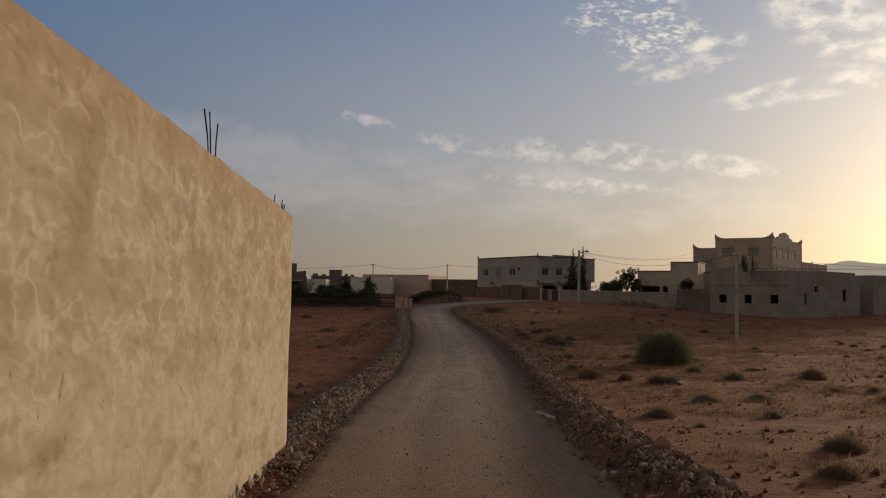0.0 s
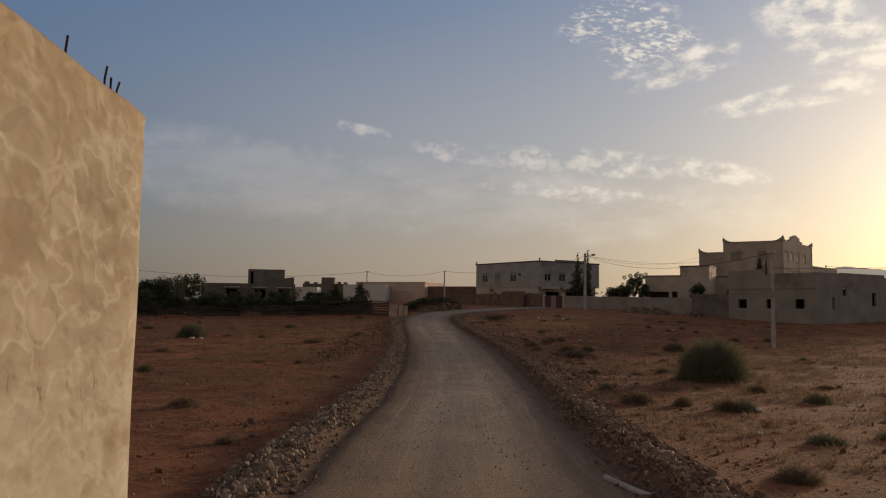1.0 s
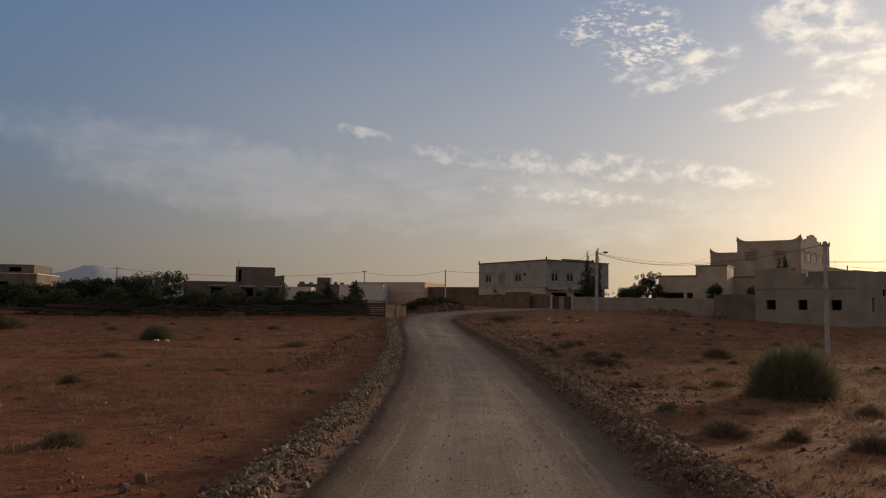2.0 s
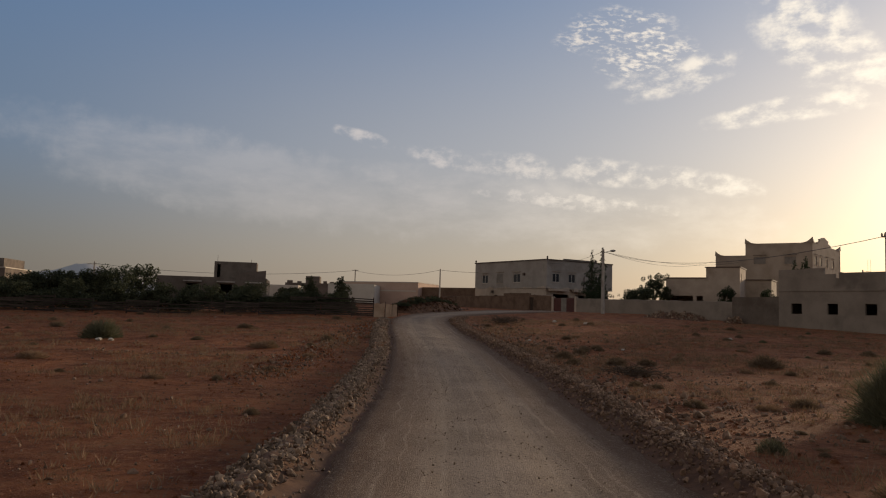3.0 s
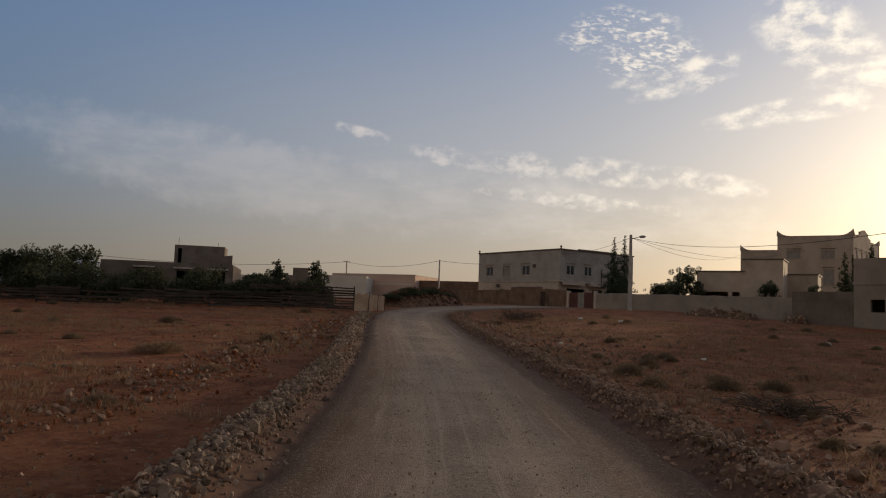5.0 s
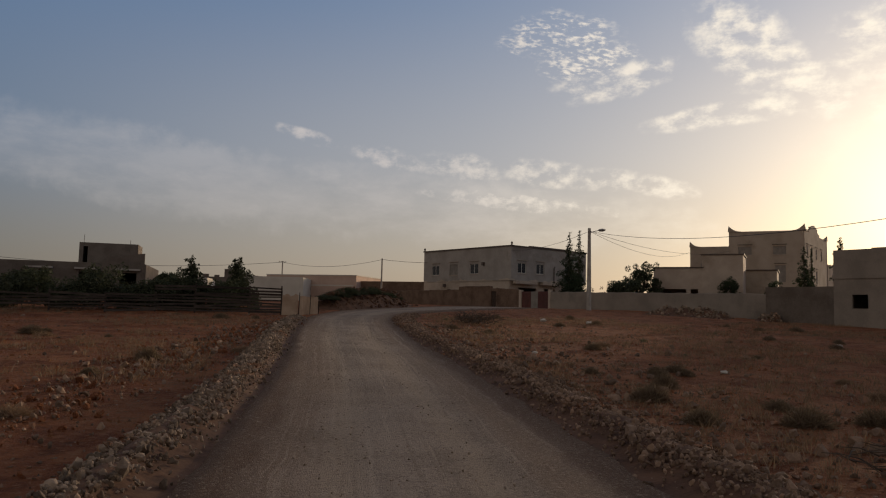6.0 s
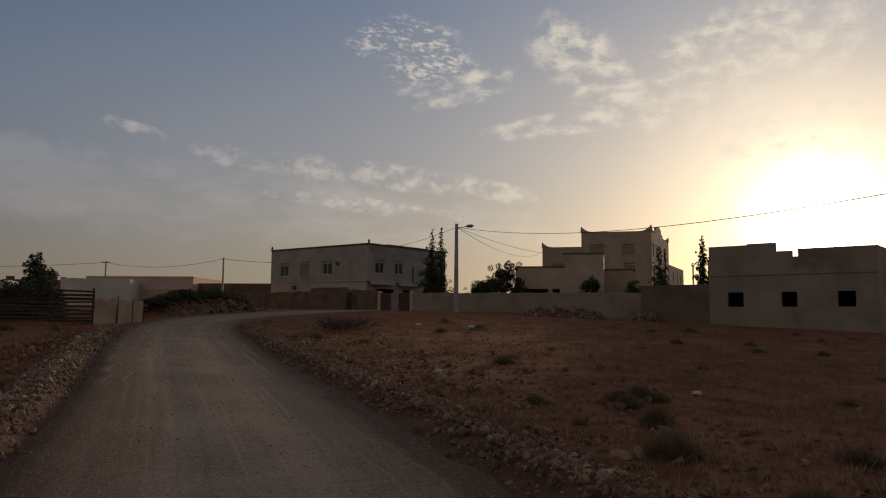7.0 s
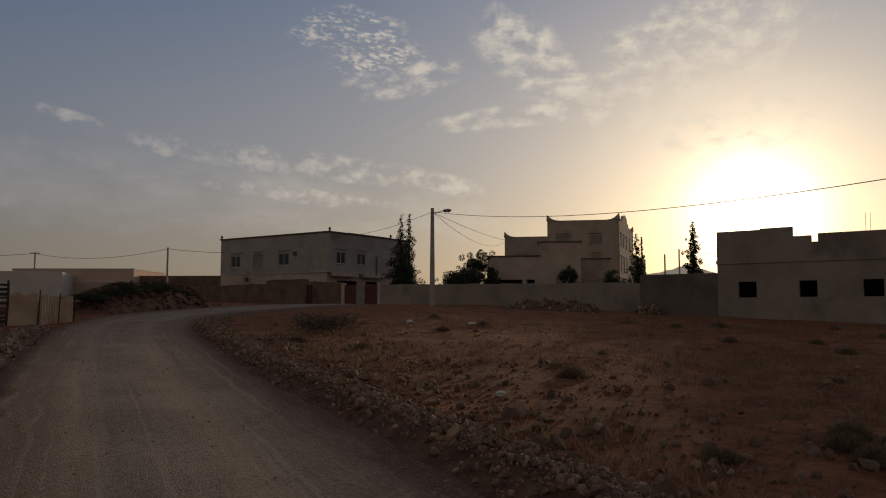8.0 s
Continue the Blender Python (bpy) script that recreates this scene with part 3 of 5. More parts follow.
# ---- the long ochre wall beside the start of the track ----
def build_long_wall():
    bm = bmesh.new()
    y0, y1, x1, thick = -14.0, 16.72, -1.07, 0.3
    n_y, n_z = 90, 14
    prof = []
    for j in range(n_z + 1):
        prof.append((0.0, -2.0 + j * (4.42 / n_z)))
    prof += [(-0.015, 2.50), (-0.05, 2.545), (-0.10, 2.565), (-0.2, 2.565), (-0.26, 2.54), (-thick, 2.48), (-thick, -2.0)]
    rows = []
    for i in range(n_y + 1):
        y = y0 + (y1 - y0) * i / n_y
        row = []
        for k, (dx, z) in enumerate(prof):
            wob = 0.012 * float(wave(y * 1.3, z * 1.7, 1.6, 4)) + 0.01 * float(wave(y, z, 5, 5))
            lift = max(0.0, min(16.7 - y, 8.0)) * 0.023 if z > 2.3 else 0
            yy = y
            if i == n_y:
                yy = y - 0.02
            row.append(bm.verts.new((x1 + dx + (wob if k <= n_z + 2 else 0) - (0.025 if i == n_y else 0) * (dx == 0), yy, z + lift - 0.02 + 0.012 * float(wave(y, 0, 1.1, 6)))))
        rows.append(row)
    for a, b in zip(rows, rows[1:]):
        for k in range(len(prof) - 1):
            bm.faces.new((a[k], b[k], b[k + 1], a[k + 1]))
    end = [bm.verts.new((v.co.x - (0.03 if v.co.x > x1 - 0.1 else -0.03), v.co.y + 0.045, v.co.z)) for v in rows[-1]]
    for k in range(len(prof) - 1):
        bm.faces.new((rows[-1][k], end[k], end[k + 1], rows[-1][k + 1]))
    bm.faces.new(end)
    bm.faces.new(rows[0][::-1])
    w = new("boundary_wall", mesh("boundary_wall", bm, OCHRE, True))
    tagged(w, "tall ochre plastered wall with rounded end, worn lime wash", "wall", kind="structure")
    for y, bars in ((11.85, ((0.0, 0.46, -0.30), (0.06, 0.48, -0.16), (0.22, 0.43, 0.02))), (16.25, ((-0.7, 0.2, 0.0), (-0.08, 0.2, 0.02), (0.05, 0.14, -0.03), (0.14, 0.15, 0.04)))):
        for dy, h, lean in bars:
            b = bmesh.new()
            tube(b, [(0, 0, -0.15), (0, lean * 0.4, h * 0.5), (0.01, lean, h)], 0.009, 6)
            ob = part("rebar", b, STEEL, w, "rusty starter bar standing out of the coping")
            ob.location = (x1 - 0.14, y + dy, 2.64 if y < 15 else 2.54)
    return w


build_long_wall()


# ---- buildings ----
def window(parent, m, w, h, shut=False):
    """A window in a hole whose lower left outer corner is m's origin: frame, two panes, sill."""
    bm = bmesh.new()
    t = 0.06
    for a in ((0, w, 0, t), (0, w, h - t, h), (0, t, t, h - t), (w - t, w, t, h - t), (w / 2 - t / 2, w / 2 + t / 2, t, h - t)):
        box(bm, a[0], a[1], 0.08, 0.14, a[2], a[3], m)
    f = part("window", bm, SASH if not shut else SHUTTER, parent)
    if shut:
        bm = bmesh.new()
        k = max(4, int(h / 0.12))
        for i in range(k):
            box(bm, t, w - t, 0.095, 0.115, t + (h - 2 * t) * i / k, t + (h - 2 * t) * (i + 0.86) / k, m)
        part("roller_shutter", bm, SHUTTER, f, "closed grey roller shutter")
    else:
        for a, b in ((t, w / 2 - t / 2), (w / 2 + t / 2, w - t)):
            bm = bmesh.new()
            box(bm, a, b, 0.105, 0.115, t, h - t, m)
            part("pane", bm, GLASS, f, "dark glass pane")
    bm = bmesh.new()
    box(bm, -0.08, w + 0.08, -0.07, 0.078, -0.06, -0.002, m)
    part("sill", bm, CREAM, f)
    return f


def shell(parent, corners, z0, z1, material, holes=None, thick=0.25, roof=0.5, name="wall", windows=True, hood=None):
    """Walls of a flat-roofed block on corners (counter-clockwise), the roof slab set roof metres below the parapet."""
    holes = holes or {}
    k = len(corners)
    for i in range(k):
        p, q = corners[i], corners[(i + 1) % k]
        m = along(p, q)
        bm = bmesh.new()
        panel(bm, m, length_of(p, q) - thick, z0, z1, thick, [h[:4] for h in holes.get(i, ())])
        w = part(name, bm, material, parent)
        for h in holes.get(i, ()):
            a, b, lo, hi = h[:4]
            style = h[4] if len(h) > 4 else "sash"
            if style in ("sash", "shut"):
                window(w, m @ Matrix.Translation((a, 0, lo)), b - a, hi - lo, style == "shut")
            if hood and style != "door":
                bm = bmesh.new()
                box(bm, a - 0.15, b + 0.15, -0.12, -0.003, hi + 0.30, hi + 0.38, m)
                part("window_hood", bm, hood, w)
    bm = bmesh.new()
    c = sum((Vector(p) for p in corners), Vector((0, 0))) / k
    ring = [Vector(p) + (c - Vector(p)).normalized() * thick * 0.8 for p in corners]
    top = [bm.verts.new((*p, z1 - roof)) for p in ring]
    low = [bm.verts.new((*p, z1 - roof - 0.2)) for p in ring]
    bm.faces.new(top)
    bm.faces.new(low[::-1])
    for i in range(k):
        bm.faces.new((low[i], low[(i + 1) % k], top[(i + 1) % k], top[i]))
    part("roof", bm, CONCRETE, parent)


def coping(parent, corners, z, material, out=0.08, high=0.12, deep=0.35, name="coping"):
    k = len(corners)
    for i in range(k):
        p, q = corners[i], corners[(i + 1) % k]
        bm = bmesh.new()
        box(bm, -out, length_of(p, q) + out - 0.36, -out, deep, z + 0.003, z + high, along(p, q))
        part(name, bm, material, parent)


def quad(a, b, depth):
    """Footprint with front edge a to b, going back depth."""
    a, b = Vector(a), Vector(b)
    d = (b - a).normalized()
    n = Vector((-d.y, d.x)) * depth
    return [tuple(a), tuple(b), tuple(b + n), tuple(a + n)]


def finial(parent, x, y, z, h, material, name="finial"):
    bm = bmesh.new()
    tube(bm, [(x, y, z), (x, y, z + h * 0.35), (x, y, z + h * 0.5), (x, y, z + h * 0.75), (x, y, z + h)], [0.12, 0.09, 0.17, 0.12, 0.02], 8)
    part(name, bm, material, parent)


def build_villa():
    """The two-storey grey house at the bend."""
    h = thing("house", "two-storey grey rendered house with bare cream ground floor", "house", pose(24, 147, 1.0))
    h.matrix_world = Matrix()
    A, B, C, D = (13.7, 153), (23.4, 138), (35.9, 145.7), (26.2, 160.7)
    up = [A, B, C, D]
    holes = {0: [(1.9, 3.5, 5.3, 6.7), (5.8, 7.5, 5.25, 6.75, "shut"), (10.0, 11.7, 5.32, 6.72)],
             1: [(1.25, 2.75, 5.35, 6.7), (4.7, 6.2, 5.38, 6.72), (10.6, 12.0, 5.35, 6.7)]}
    shell(h, up, 4.35, 8.75, RENDER, holes, hood=BEIGE)
    coping(h, up, 8.75, TRIM, 0.12, 0.16)
    low = [(13.75, 152.95), (23.3, 138.35), (35.2, 145.7), (26.0, 160.3)]
    shell(h, low, 0.2, 4.33, CREAM, {0: [(5.2, 6.0, 2.6, 3.3, "hole"), (11.5, 12.4, 2.5, 3.2, "hole")], 1: [(1.6, 5.0, 0.6, 3.5, "door"), (6.5, 8.6, 0.6, 3.5, "door")]}, roof=0.05)
    for x, y in (A, B, (24.9 + 7.6, 138.9 + 4.7)):
        finial(h, x + 0.1, y + 0.15, 8.9, 0.5, TRIM)
    bm = bmesh.new()
    panel(bm, along((27.6, 144.5), (34.0, 148.45)), 7.5, 8.2, 9.35, 0.25)
    stair = part("stair_head", bm, RENDER, h, "low stair head above the parapet")
    bm = bmesh.new()
    box(bm, -0.1, 7.6, -0.1, 0.35, 9.353, 9.47, along((27.6, 144.5), (34.0, 148.45)))
    part("coping", bm, TRIM, stair)
    bm = bmesh.new()
    m = along(B, C)
    tube(bm, [m @ Vector((8.0, -0.12, 4.2)), m @ Vector((8.0, -0.12, 6.3)), m @ Vector((8.15, -0.12, 6.5))], 0.07, 6)
    part("down_pipe", bm, TRIM, h)
    for a in (0.4, 5.4):
        bm = bmesh.new()
        box(bm, a, a + 4.0, -0.5, -0.01, 3.95, 4.3, m)
        part("canopy", bm, CREAM, h)
    r = random.Random(33)
    for p, q in ((A, B), (B, C)):
        m = along(p, q)
        bm = bmesh.new()
        xs = np.arange(0.05, length_of(p, q) - 0.05, 0.28)
        hs = np.clip(4.42 + 0.22 * wave(xs, xs * 0, 3.4, 35) + np.array([r.uniform(-0.1, 0.12) for _ in xs]), 4.36, 4.95)
        f = [[bm.verts.new(m @ Vector((x, y, z))) for y, z in ((-0.012, 4.34), (-0.012, h_), (-0.002, h_))] for x, h_ in zip(xs, hs)]
        for a, b in zip(f, f[1:]):
            bm.faces.new((a[0], b[0], b[1], a[1]))
            bm.faces.new((a[1], b[1], b[2], a[2]))
        part("plaster_edge", bm, CREAM, h, "ragged edge of pale undercoat below the grey render")
    m = along(A, B)
    for a, lo in ((12.6, 6.4), (4.7, 3.6)):
        bm = bmesh.new()
        box(bm, a, a + 0.35, -0.3, -0.01, lo, lo + 0.45, m)
        part("wall_box", bm, TRIM, h, "small dark box on the facade")
    return h


def horn(parent, x, y, z, material, h=0.95, ways=()):
    """A swept-up parapet corner: a horn that falls away in a curve along each way."""
    for d in ways:
        d = Vector(d).normalized()
        n = Vector((-d.y, d.x)) * 0.15
        bm = bmesh.new()
        f, b = [], []
        for s in np.linspace(0, 1, 9):
            p = Vector((x, y)) + d * (s * 1.9)
            zz = z + h * (1 - s) ** 2.2
            f.append((bm.verts.new((*(p - n), z)), bm.verts.new((*(p - n * (0.4 + 0.6 * s)), zz + 0.02))))
            b.append((bm.verts.new((*(p + n), z)), bm.verts.new((*(p + n * (0.4 + 0.6 * s)), zz + 0.02))))
        for i in range(8):
            bm.faces.new((f[i][0], f[i + 1][0], f[i + 1][1], f[i][1]))
            bm.faces.new((b[i][0], b[i][1], b[i + 1][1], b[i + 1][0]))
            bm.faces.new((f[i][1], f[i + 1][1], b[i + 1][1], b[i][1]))
        bm.faces.new((f[0][0], f[0][1], b[0][1], b[0][0]))
        part("parapet_horn", bm, material, parent)


def build_kasbah():
    """The big cream house with horned parapets."""
    k = thing("mansion", "large cream mansion with horned parapets and stepped blocks", "house")
    k1, k2, k3 = Vector((67.3, 164)), Vector((77, 157.5)), Vector((91.3, 172.3))
    main = [tuple(k1), tuple(k2), tuple(k3), tuple(k1 + k3 - k2)]
    holes = {0: [(1.5, 3.6, 11.0, 12.4, "shut"), (6.9, 8.9, 11.0, 12.4, "shut"), (7.2, 8.8, 6.4, 9.2, "shut")],
             1: [(1.5, 2.9, 10.9, 12.6), (5.0, 6.6, 10.9, 12.6), (9.3, 10.7, 10.9, 12.6), (14.0, 15.4, 10.9, 12.6), (1.5, 2.9, 6.5, 8.8), (5.0, 6.6, 6.5, 8.8), (9.3, 10.7, 6.5, 8.8)]}
    shell(k, main, 0.5, 15.0, BEIGE, holes, hood=TRIM)
    u, v = k2 - k1, k3 - k2
    horn(k, *k1, 15.0, BEIGE, ways=(u, v))
    horn(k, *k2, 15.0, BEIGE, 1.05, ways=(-u, v))
    horn(k, *k3, 15.0, BEIGE, ways=(-u, -v))
    # tiered pediment over the side front
    bm = bmesh.new()
    m = along(tuple(k2), tuple(k3))
    pts = [(3.6, 15.0), (3.3, 15.35), (4.6, 15.5), (5.4, 15.7), (5.4, 15.95), (5.1, 16.1), (6.6, 16.3), (7.6, 16.55), (8.4, 16.65), (9.2, 16.55), (10.2, 16.3), (11.5, 16.1), (11.2, 15.95), (11.2, 15.7), (12.0, 15.5), (13.3, 15.35), (13.0, 15.0)]
    f = [bm.verts.new(m @ Vector((a, 0, z))) for a, z in pts]
    b = [bm.verts.new(m @ Vector((a, 0.35, z))) for a, z in pts]
    bm.faces.new(f)
    bm.faces.new(b[::-1])
    for i in range(len(pts) - 1):
        bm.faces.new((f[i + 1], f[i], b[i], b[i + 1]))
    part("pediment", bm, BEIGE, k, "tiered pediment with upturned eaves on the parapet")
    # lower block behind
    back = quad((70, 184), (81, 176.6), 12)
    shell(k, back, 0.5, 14.2, BEIGE, {0: [(2.0, 4.5, 10.3, 10.9, "shut")]}, name="rear_wall")
    horn(k, 70, 184, 14.2, BEIGE, 1.0, ways=((11, -7.4), (7.4, 11)))
    # long lower wing
    wing = quad((91.6, 172.6), (104.7, 185.4), 9)
    shell(k, wing, 0.8, 10.7, BEIGE, {0: [(4, 5.2, 7.6, 9.4), (9, 10.2, 7.6, 9.4), (13.5, 14.7, 7.6, 9.4)]}, name="wing_wall")
    # porch tower, garage and lean-to in front
    tower = quad((45.4, 130.2), (49.3, 127.7), 6.0)
    shell(k, tower, 0.3, 7.75, CREAM, {1: [(1.2, 1.8, 5.9, 6.9)]}, name="tower_wall")
    coping(k, tower, 7.75, TRIM, 0.14, 0.12)
    garage = quad((40.6, 133.4), (45.5, 130.25), 7.0)
    shell(k, garage, 0.3, 6.2, CREAM, {0: [(0.5, 3.9, 0.6, 3.6, "door"), (4.4, 5.3, 0.6, 3.6, "door")]}, name="garage_wall")
    coping(k, garage, 6.2, TRIM, 0.14, 0.12)
    lean = quad((51.2, 133.4), (55.4, 130.6), 6.0)
    shell(k, lean, 0.3, 6.2, BEIGE, {0: [(0.5, 3.4, 0.6, 2.8, "door")]}, name="annex_wall")
    coping(k, lean, 6.2, TRIM, 0.14, 0.12)
    return k


def build_grey_block():
    """The raw rendered building across the field."""
    g = thing("unfinished_house", "raw grey rendered building with small dark window holes", "house")
    W, V = Vector((36.3, 100.0)), Vector((43.9, 86.85))
    d = (V - W).normalized()
    n = Vector((-d.y, d.x))
    A = W + d * 4.5
    E = V + n * 15.0
    body = [tuple(A), tuple(V), tuple(E), tuple(A + n * 15.0)]
    holes = {0: [(1.3, 2.4, 1.02, 2.03, "hole"), (4.9, 5.9, 1.02, 2.03, "hole"), (8.35, 9.4, 1.02, 2.03, "hole")],
             1: [(3.1, 3.6, 0.9, 2.3, "hole"), (5.2, 6.0, 2.5, 3.6, "hole"), (11.2, 12.1, 1.4, 2.9, "hole")]}
    shell(g, body, -1.2, 4.4, CEMENT, holes, name="wall", roof=1.0)
    m = along(tuple(A), tuple(V))
    bm = bmesh.new()
    box(bm, -0.06, length_of(A, V) + 0.06, -0.07, -0.003, 3.2, 3.45, m)
    part("ledge", bm, CEMENT, g)
    for a, b, z in ((0.02, 2.7, 5.33), (2.703, 4.62, 5.4), (4.623, 5.66, 4.8), (6.04, 10.68, 4.9)):
        bm = bmesh.new()
        box(bm, a, b, 0.0, 0.24, 4.403, z, m)
        part("parapet", bm, CEMENT, g)
    m1 = along(tuple(V), tuple(E))
    for a, b, z in ((0.25, 4.9, 4.92), (4.903, 14.0, 5.0)):
        bm = bmesh.new()
        box(bm, a, b, 0.0, 0.24, 4.403, z, m1)
        part("parapet", bm, CEMENT, g)
    for a in (3.9, 4.05, 8.6, 8.85):
        bm = bmesh.new()
        tube(bm, [m @ Vector((a, 0.12, 4.8)), m @ Vector((a + 0.01, 0.12, 6.0))], 0.012, 5)
        part("rebar", bm, STEEL, g, "rusty starter bar")
    bm = bmesh.new()
    panel(bm, along(tuple(W - d * 0.8), tuple(A)), length_of(W - d * 0.8, A) - 0.003, -1.0, 2.65, 0.25)
    part("yard_wall", bm, BLOCK, g, "grey block wall joined to the building")
    return g


def build_left_house():
    """The bare block house behind the board fence."""
    h = thing("block_house", "bare concrete block house with stair tower, dark windows", "house")
    A, B = (-27.0, 110.6), (-14.8, 112.4)
    foot = quad(A, B, 11)
    shell(h, foot, -0.4, 3.55, BLOCK, {0: [(3.3, 4.7, 1.3, 2.75, "hole"), (7.0, 8.4, 1.2, 2.75, "hole"), (10.2, 11.6, 1.2, 2.75, "hole")]}, roof=0.3)
    m = along(A, B)
    for a in (3.0, 6.7, 9.9):
        bm = bmesh.new()
        box(bm, a, a + 2.0, -0.35, -0.003, 2.95, 3.1, m)
        part("window_hood", bm, CONCRETE, h)
    stair = quad((-22.5, 118.4), (-17.4, 119.2), 3.6)
    shell(h, stair, 3.3, 5.8, BLOCK, {0: [(0.35, 0.75, 3.6, 5.6, "door")]}, roof=0.12, name="stair_wall")
    for x, tall in ((-22.2, 0.8), (-18.0, 0.35)):
        bm = bmesh.new()
        tube(bm, [(x, 118.7, 5.7), (x + 0.02, 118.7, 5.8 + tall)], 0.02, 5)
        part("rebar", bm, STEEL, h, "rusty starter bar")
    bm = bmesh.new()
    v = [Vector((a, y, z)) for y in (0, 0.2) for a, z in ((8.6, 3.553), (12.2, 3.553), (12.2, 4.5), (9.4, 4.1))]
    q = [bm.verts.new(m @ p) for p in v]
    for f in ((0, 1, 2, 3), (7, 6, 5, 4), (0, 4, 5, 1), (1, 5, 6, 2), (2, 6, 7, 3), (3, 7, 4, 0)):
        bm.faces.new([q[i] for i in f])
    part("parapet", bm, BLOCK, h, "sloping bare block parapet")
    return h


def plain_house(name, label, a, b, depth, z0, z1, material, holes=None, cap=None):
    h = thing(name, label, "house")
    foot = quad(a, b, depth)
    shell(h, foot, z0, z1, material, {0: holes or []}, roof=0.25)
    if cap:
        coping(h, foot, z1, cap, 0.06, 0.14)
    return h


build_villa()
build_kasbah()
build_grey_block()
build_left_house()
plain_house("white_house", "long low whitewashed building with blank walls", (-12.6, 160.5), (-4.1, 159.8), 14, 0.5, 4.85, WHITE)
plain_house("salmon_house", "long low salmon building with white base", (-10.9, 172), (4.0, 166), 12, 0.8, 5.6, PINK, cap=WHITE)
sal = bpy.data.objects["salmon_house"]
bm = bmesh.new()
box(bm, 0.2, 15.6, -0.05, -0.003, 3.9, 4.1, along((-10.9, 172), (4.0, 166)))
part("band", bm, WHITE, sal, "white band along the front")
plain_house("low_house", "low brown flat-roofed house behind the villa", (4.8, 168), (19, 161), 10, 0.8, 4.85, ADOBE)
plain_house("raw_house", "far unfinished block house with ragged roofline", (-24.5, 186), (-13.8, 186), 10, 0.8, 5.6, BLOCK)
plain_house("white_outhouse", "small whitewashed house among trees", (-23, 150), (-16.5, 150), 6, 0.5, 4.0, WHITE)
plain_house("flat_house", "wide flat-roofed cream house behind dark hedges", (-80, 140), (-61, 143), 12, 0.5, 5.2, BLOCK, [(8, 15, 2.8, 3.9, "hole")], WHITE)
plain_house("roof_house", "pale upper storey of a flat house behind hedges", (-82, 150), (-66, 152), 9, 0.5, 7.2, BLOCK, [(12, 14, 5.9, 6.7, "hole")])


plain_house("far_house", "low raw grey house beyond the unfinished building", (60.0, 96.5), (80.0, 104.5), 12, -0.6, 4.9, CEMENT, [(5, 6, 1.6, 2.7, "hole"), (12, 13, 1.6, 2.7, "hole")])
mast = bpy.data.objects["raw_house"]
for i, (a, w, h) in enumerate(((0.4, 1.2, 0.5), (2.6, 0.9, 0.35), (4.4, 3.0, 1.5), (8.2, 0.8, 0.5), (9.6, 0.9, 0.4))):
    bm = bmesh.new()
    box(bm, a, a + w, 0.02, 0.24 if i != 2 else 3.0, 5.603, 5.6 + h, along((-24.5, 186), (-13.8, 186)))
    part("parapet", bm, BLOCK, mast, "ragged block upstand")


# ---- compound wall with the red gates ----
G, GU = Vector((24, 127.2)), Vector((0.47, -0.883))


def on_wall(s):
    p = G + GU * s
    return (p.x, p.y)


def wall_run(label, s0, s1, z0, z1, material, thick=0.3, steps=None):
    """A run of yard wall with an uneven top."""
    bm = bmesh.new()
    m = along(on_wall(s0), on_wall(s1))
    L = s1 - s0
    k = max(2, int(L / 0.6))
    r = random.Random(int(s0 * 10) + 700)
    rows = []
    for i in range(k + 1):
        a = L * i / k
        t = z1[0] + (z1[1] - z1[0]) * i / k + r.uniform(-0.04, 0.04)
        rows.append([bm.verts.new(m @ Vector(c)) for c in ((a, 0, z0), (a, 0, t - 0.03), (a, 0.04, t), (a, thick - 0.04, t), (a, thick, t - 0.03), (a, thick, z0))])
    for p, q in zip(rows, rows[1:]):
        for j in range(5):
            bm.faces.new((p[j], q[j], q[j + 1], p[j + 1]))
    bm.faces.new(rows[0][::-1])
    bm.faces.new(rows[-1])
    w = new("yard_wall", mesh("yard_wall", bm, material))
    return tagged(w, label, "wall", kind="structure")


wall_run("low brown mud wall, crumbling along its top", -34.0, -14.8, -0.3, (3.0, 3.05), ADOBE)
wall_run("raised brown mud wall beside a doorway", -14.8, -8.2, -0.3, (3.45, 3.4), ADOBE)
wall_run("brown mud wall next to the gates", -7.2, -3.0, -0.3, (3.15, 2.9), ADOBE)
wall_run("long grey rendered yard wall beside the gates", 2.3, 30.0, -0.9, (2.6, 2.15), CEMENT)


def build_yard_door():
    d = thing("yard_door", "narrow dark wooden door in the mud wall", "door", kind="structure")
    m = along(on_wall(-8.2), on_wall(-7.2))
    for a in (0.01, 0.34, 0.67):
        bm = bmesh.new()
        box(bm, a, a + 0.32, 0.12, 0.16, -0.2, 2.75, m)
        part("plank", bm, WOOD, d)
    bm = bmesh.new()
    box(bm, 0.0, 1.0, 0.02, 0.28, 2.753, 3.1, m)
    part("lintel", bm, ADOBE, d)
    return d


build_yard_door()


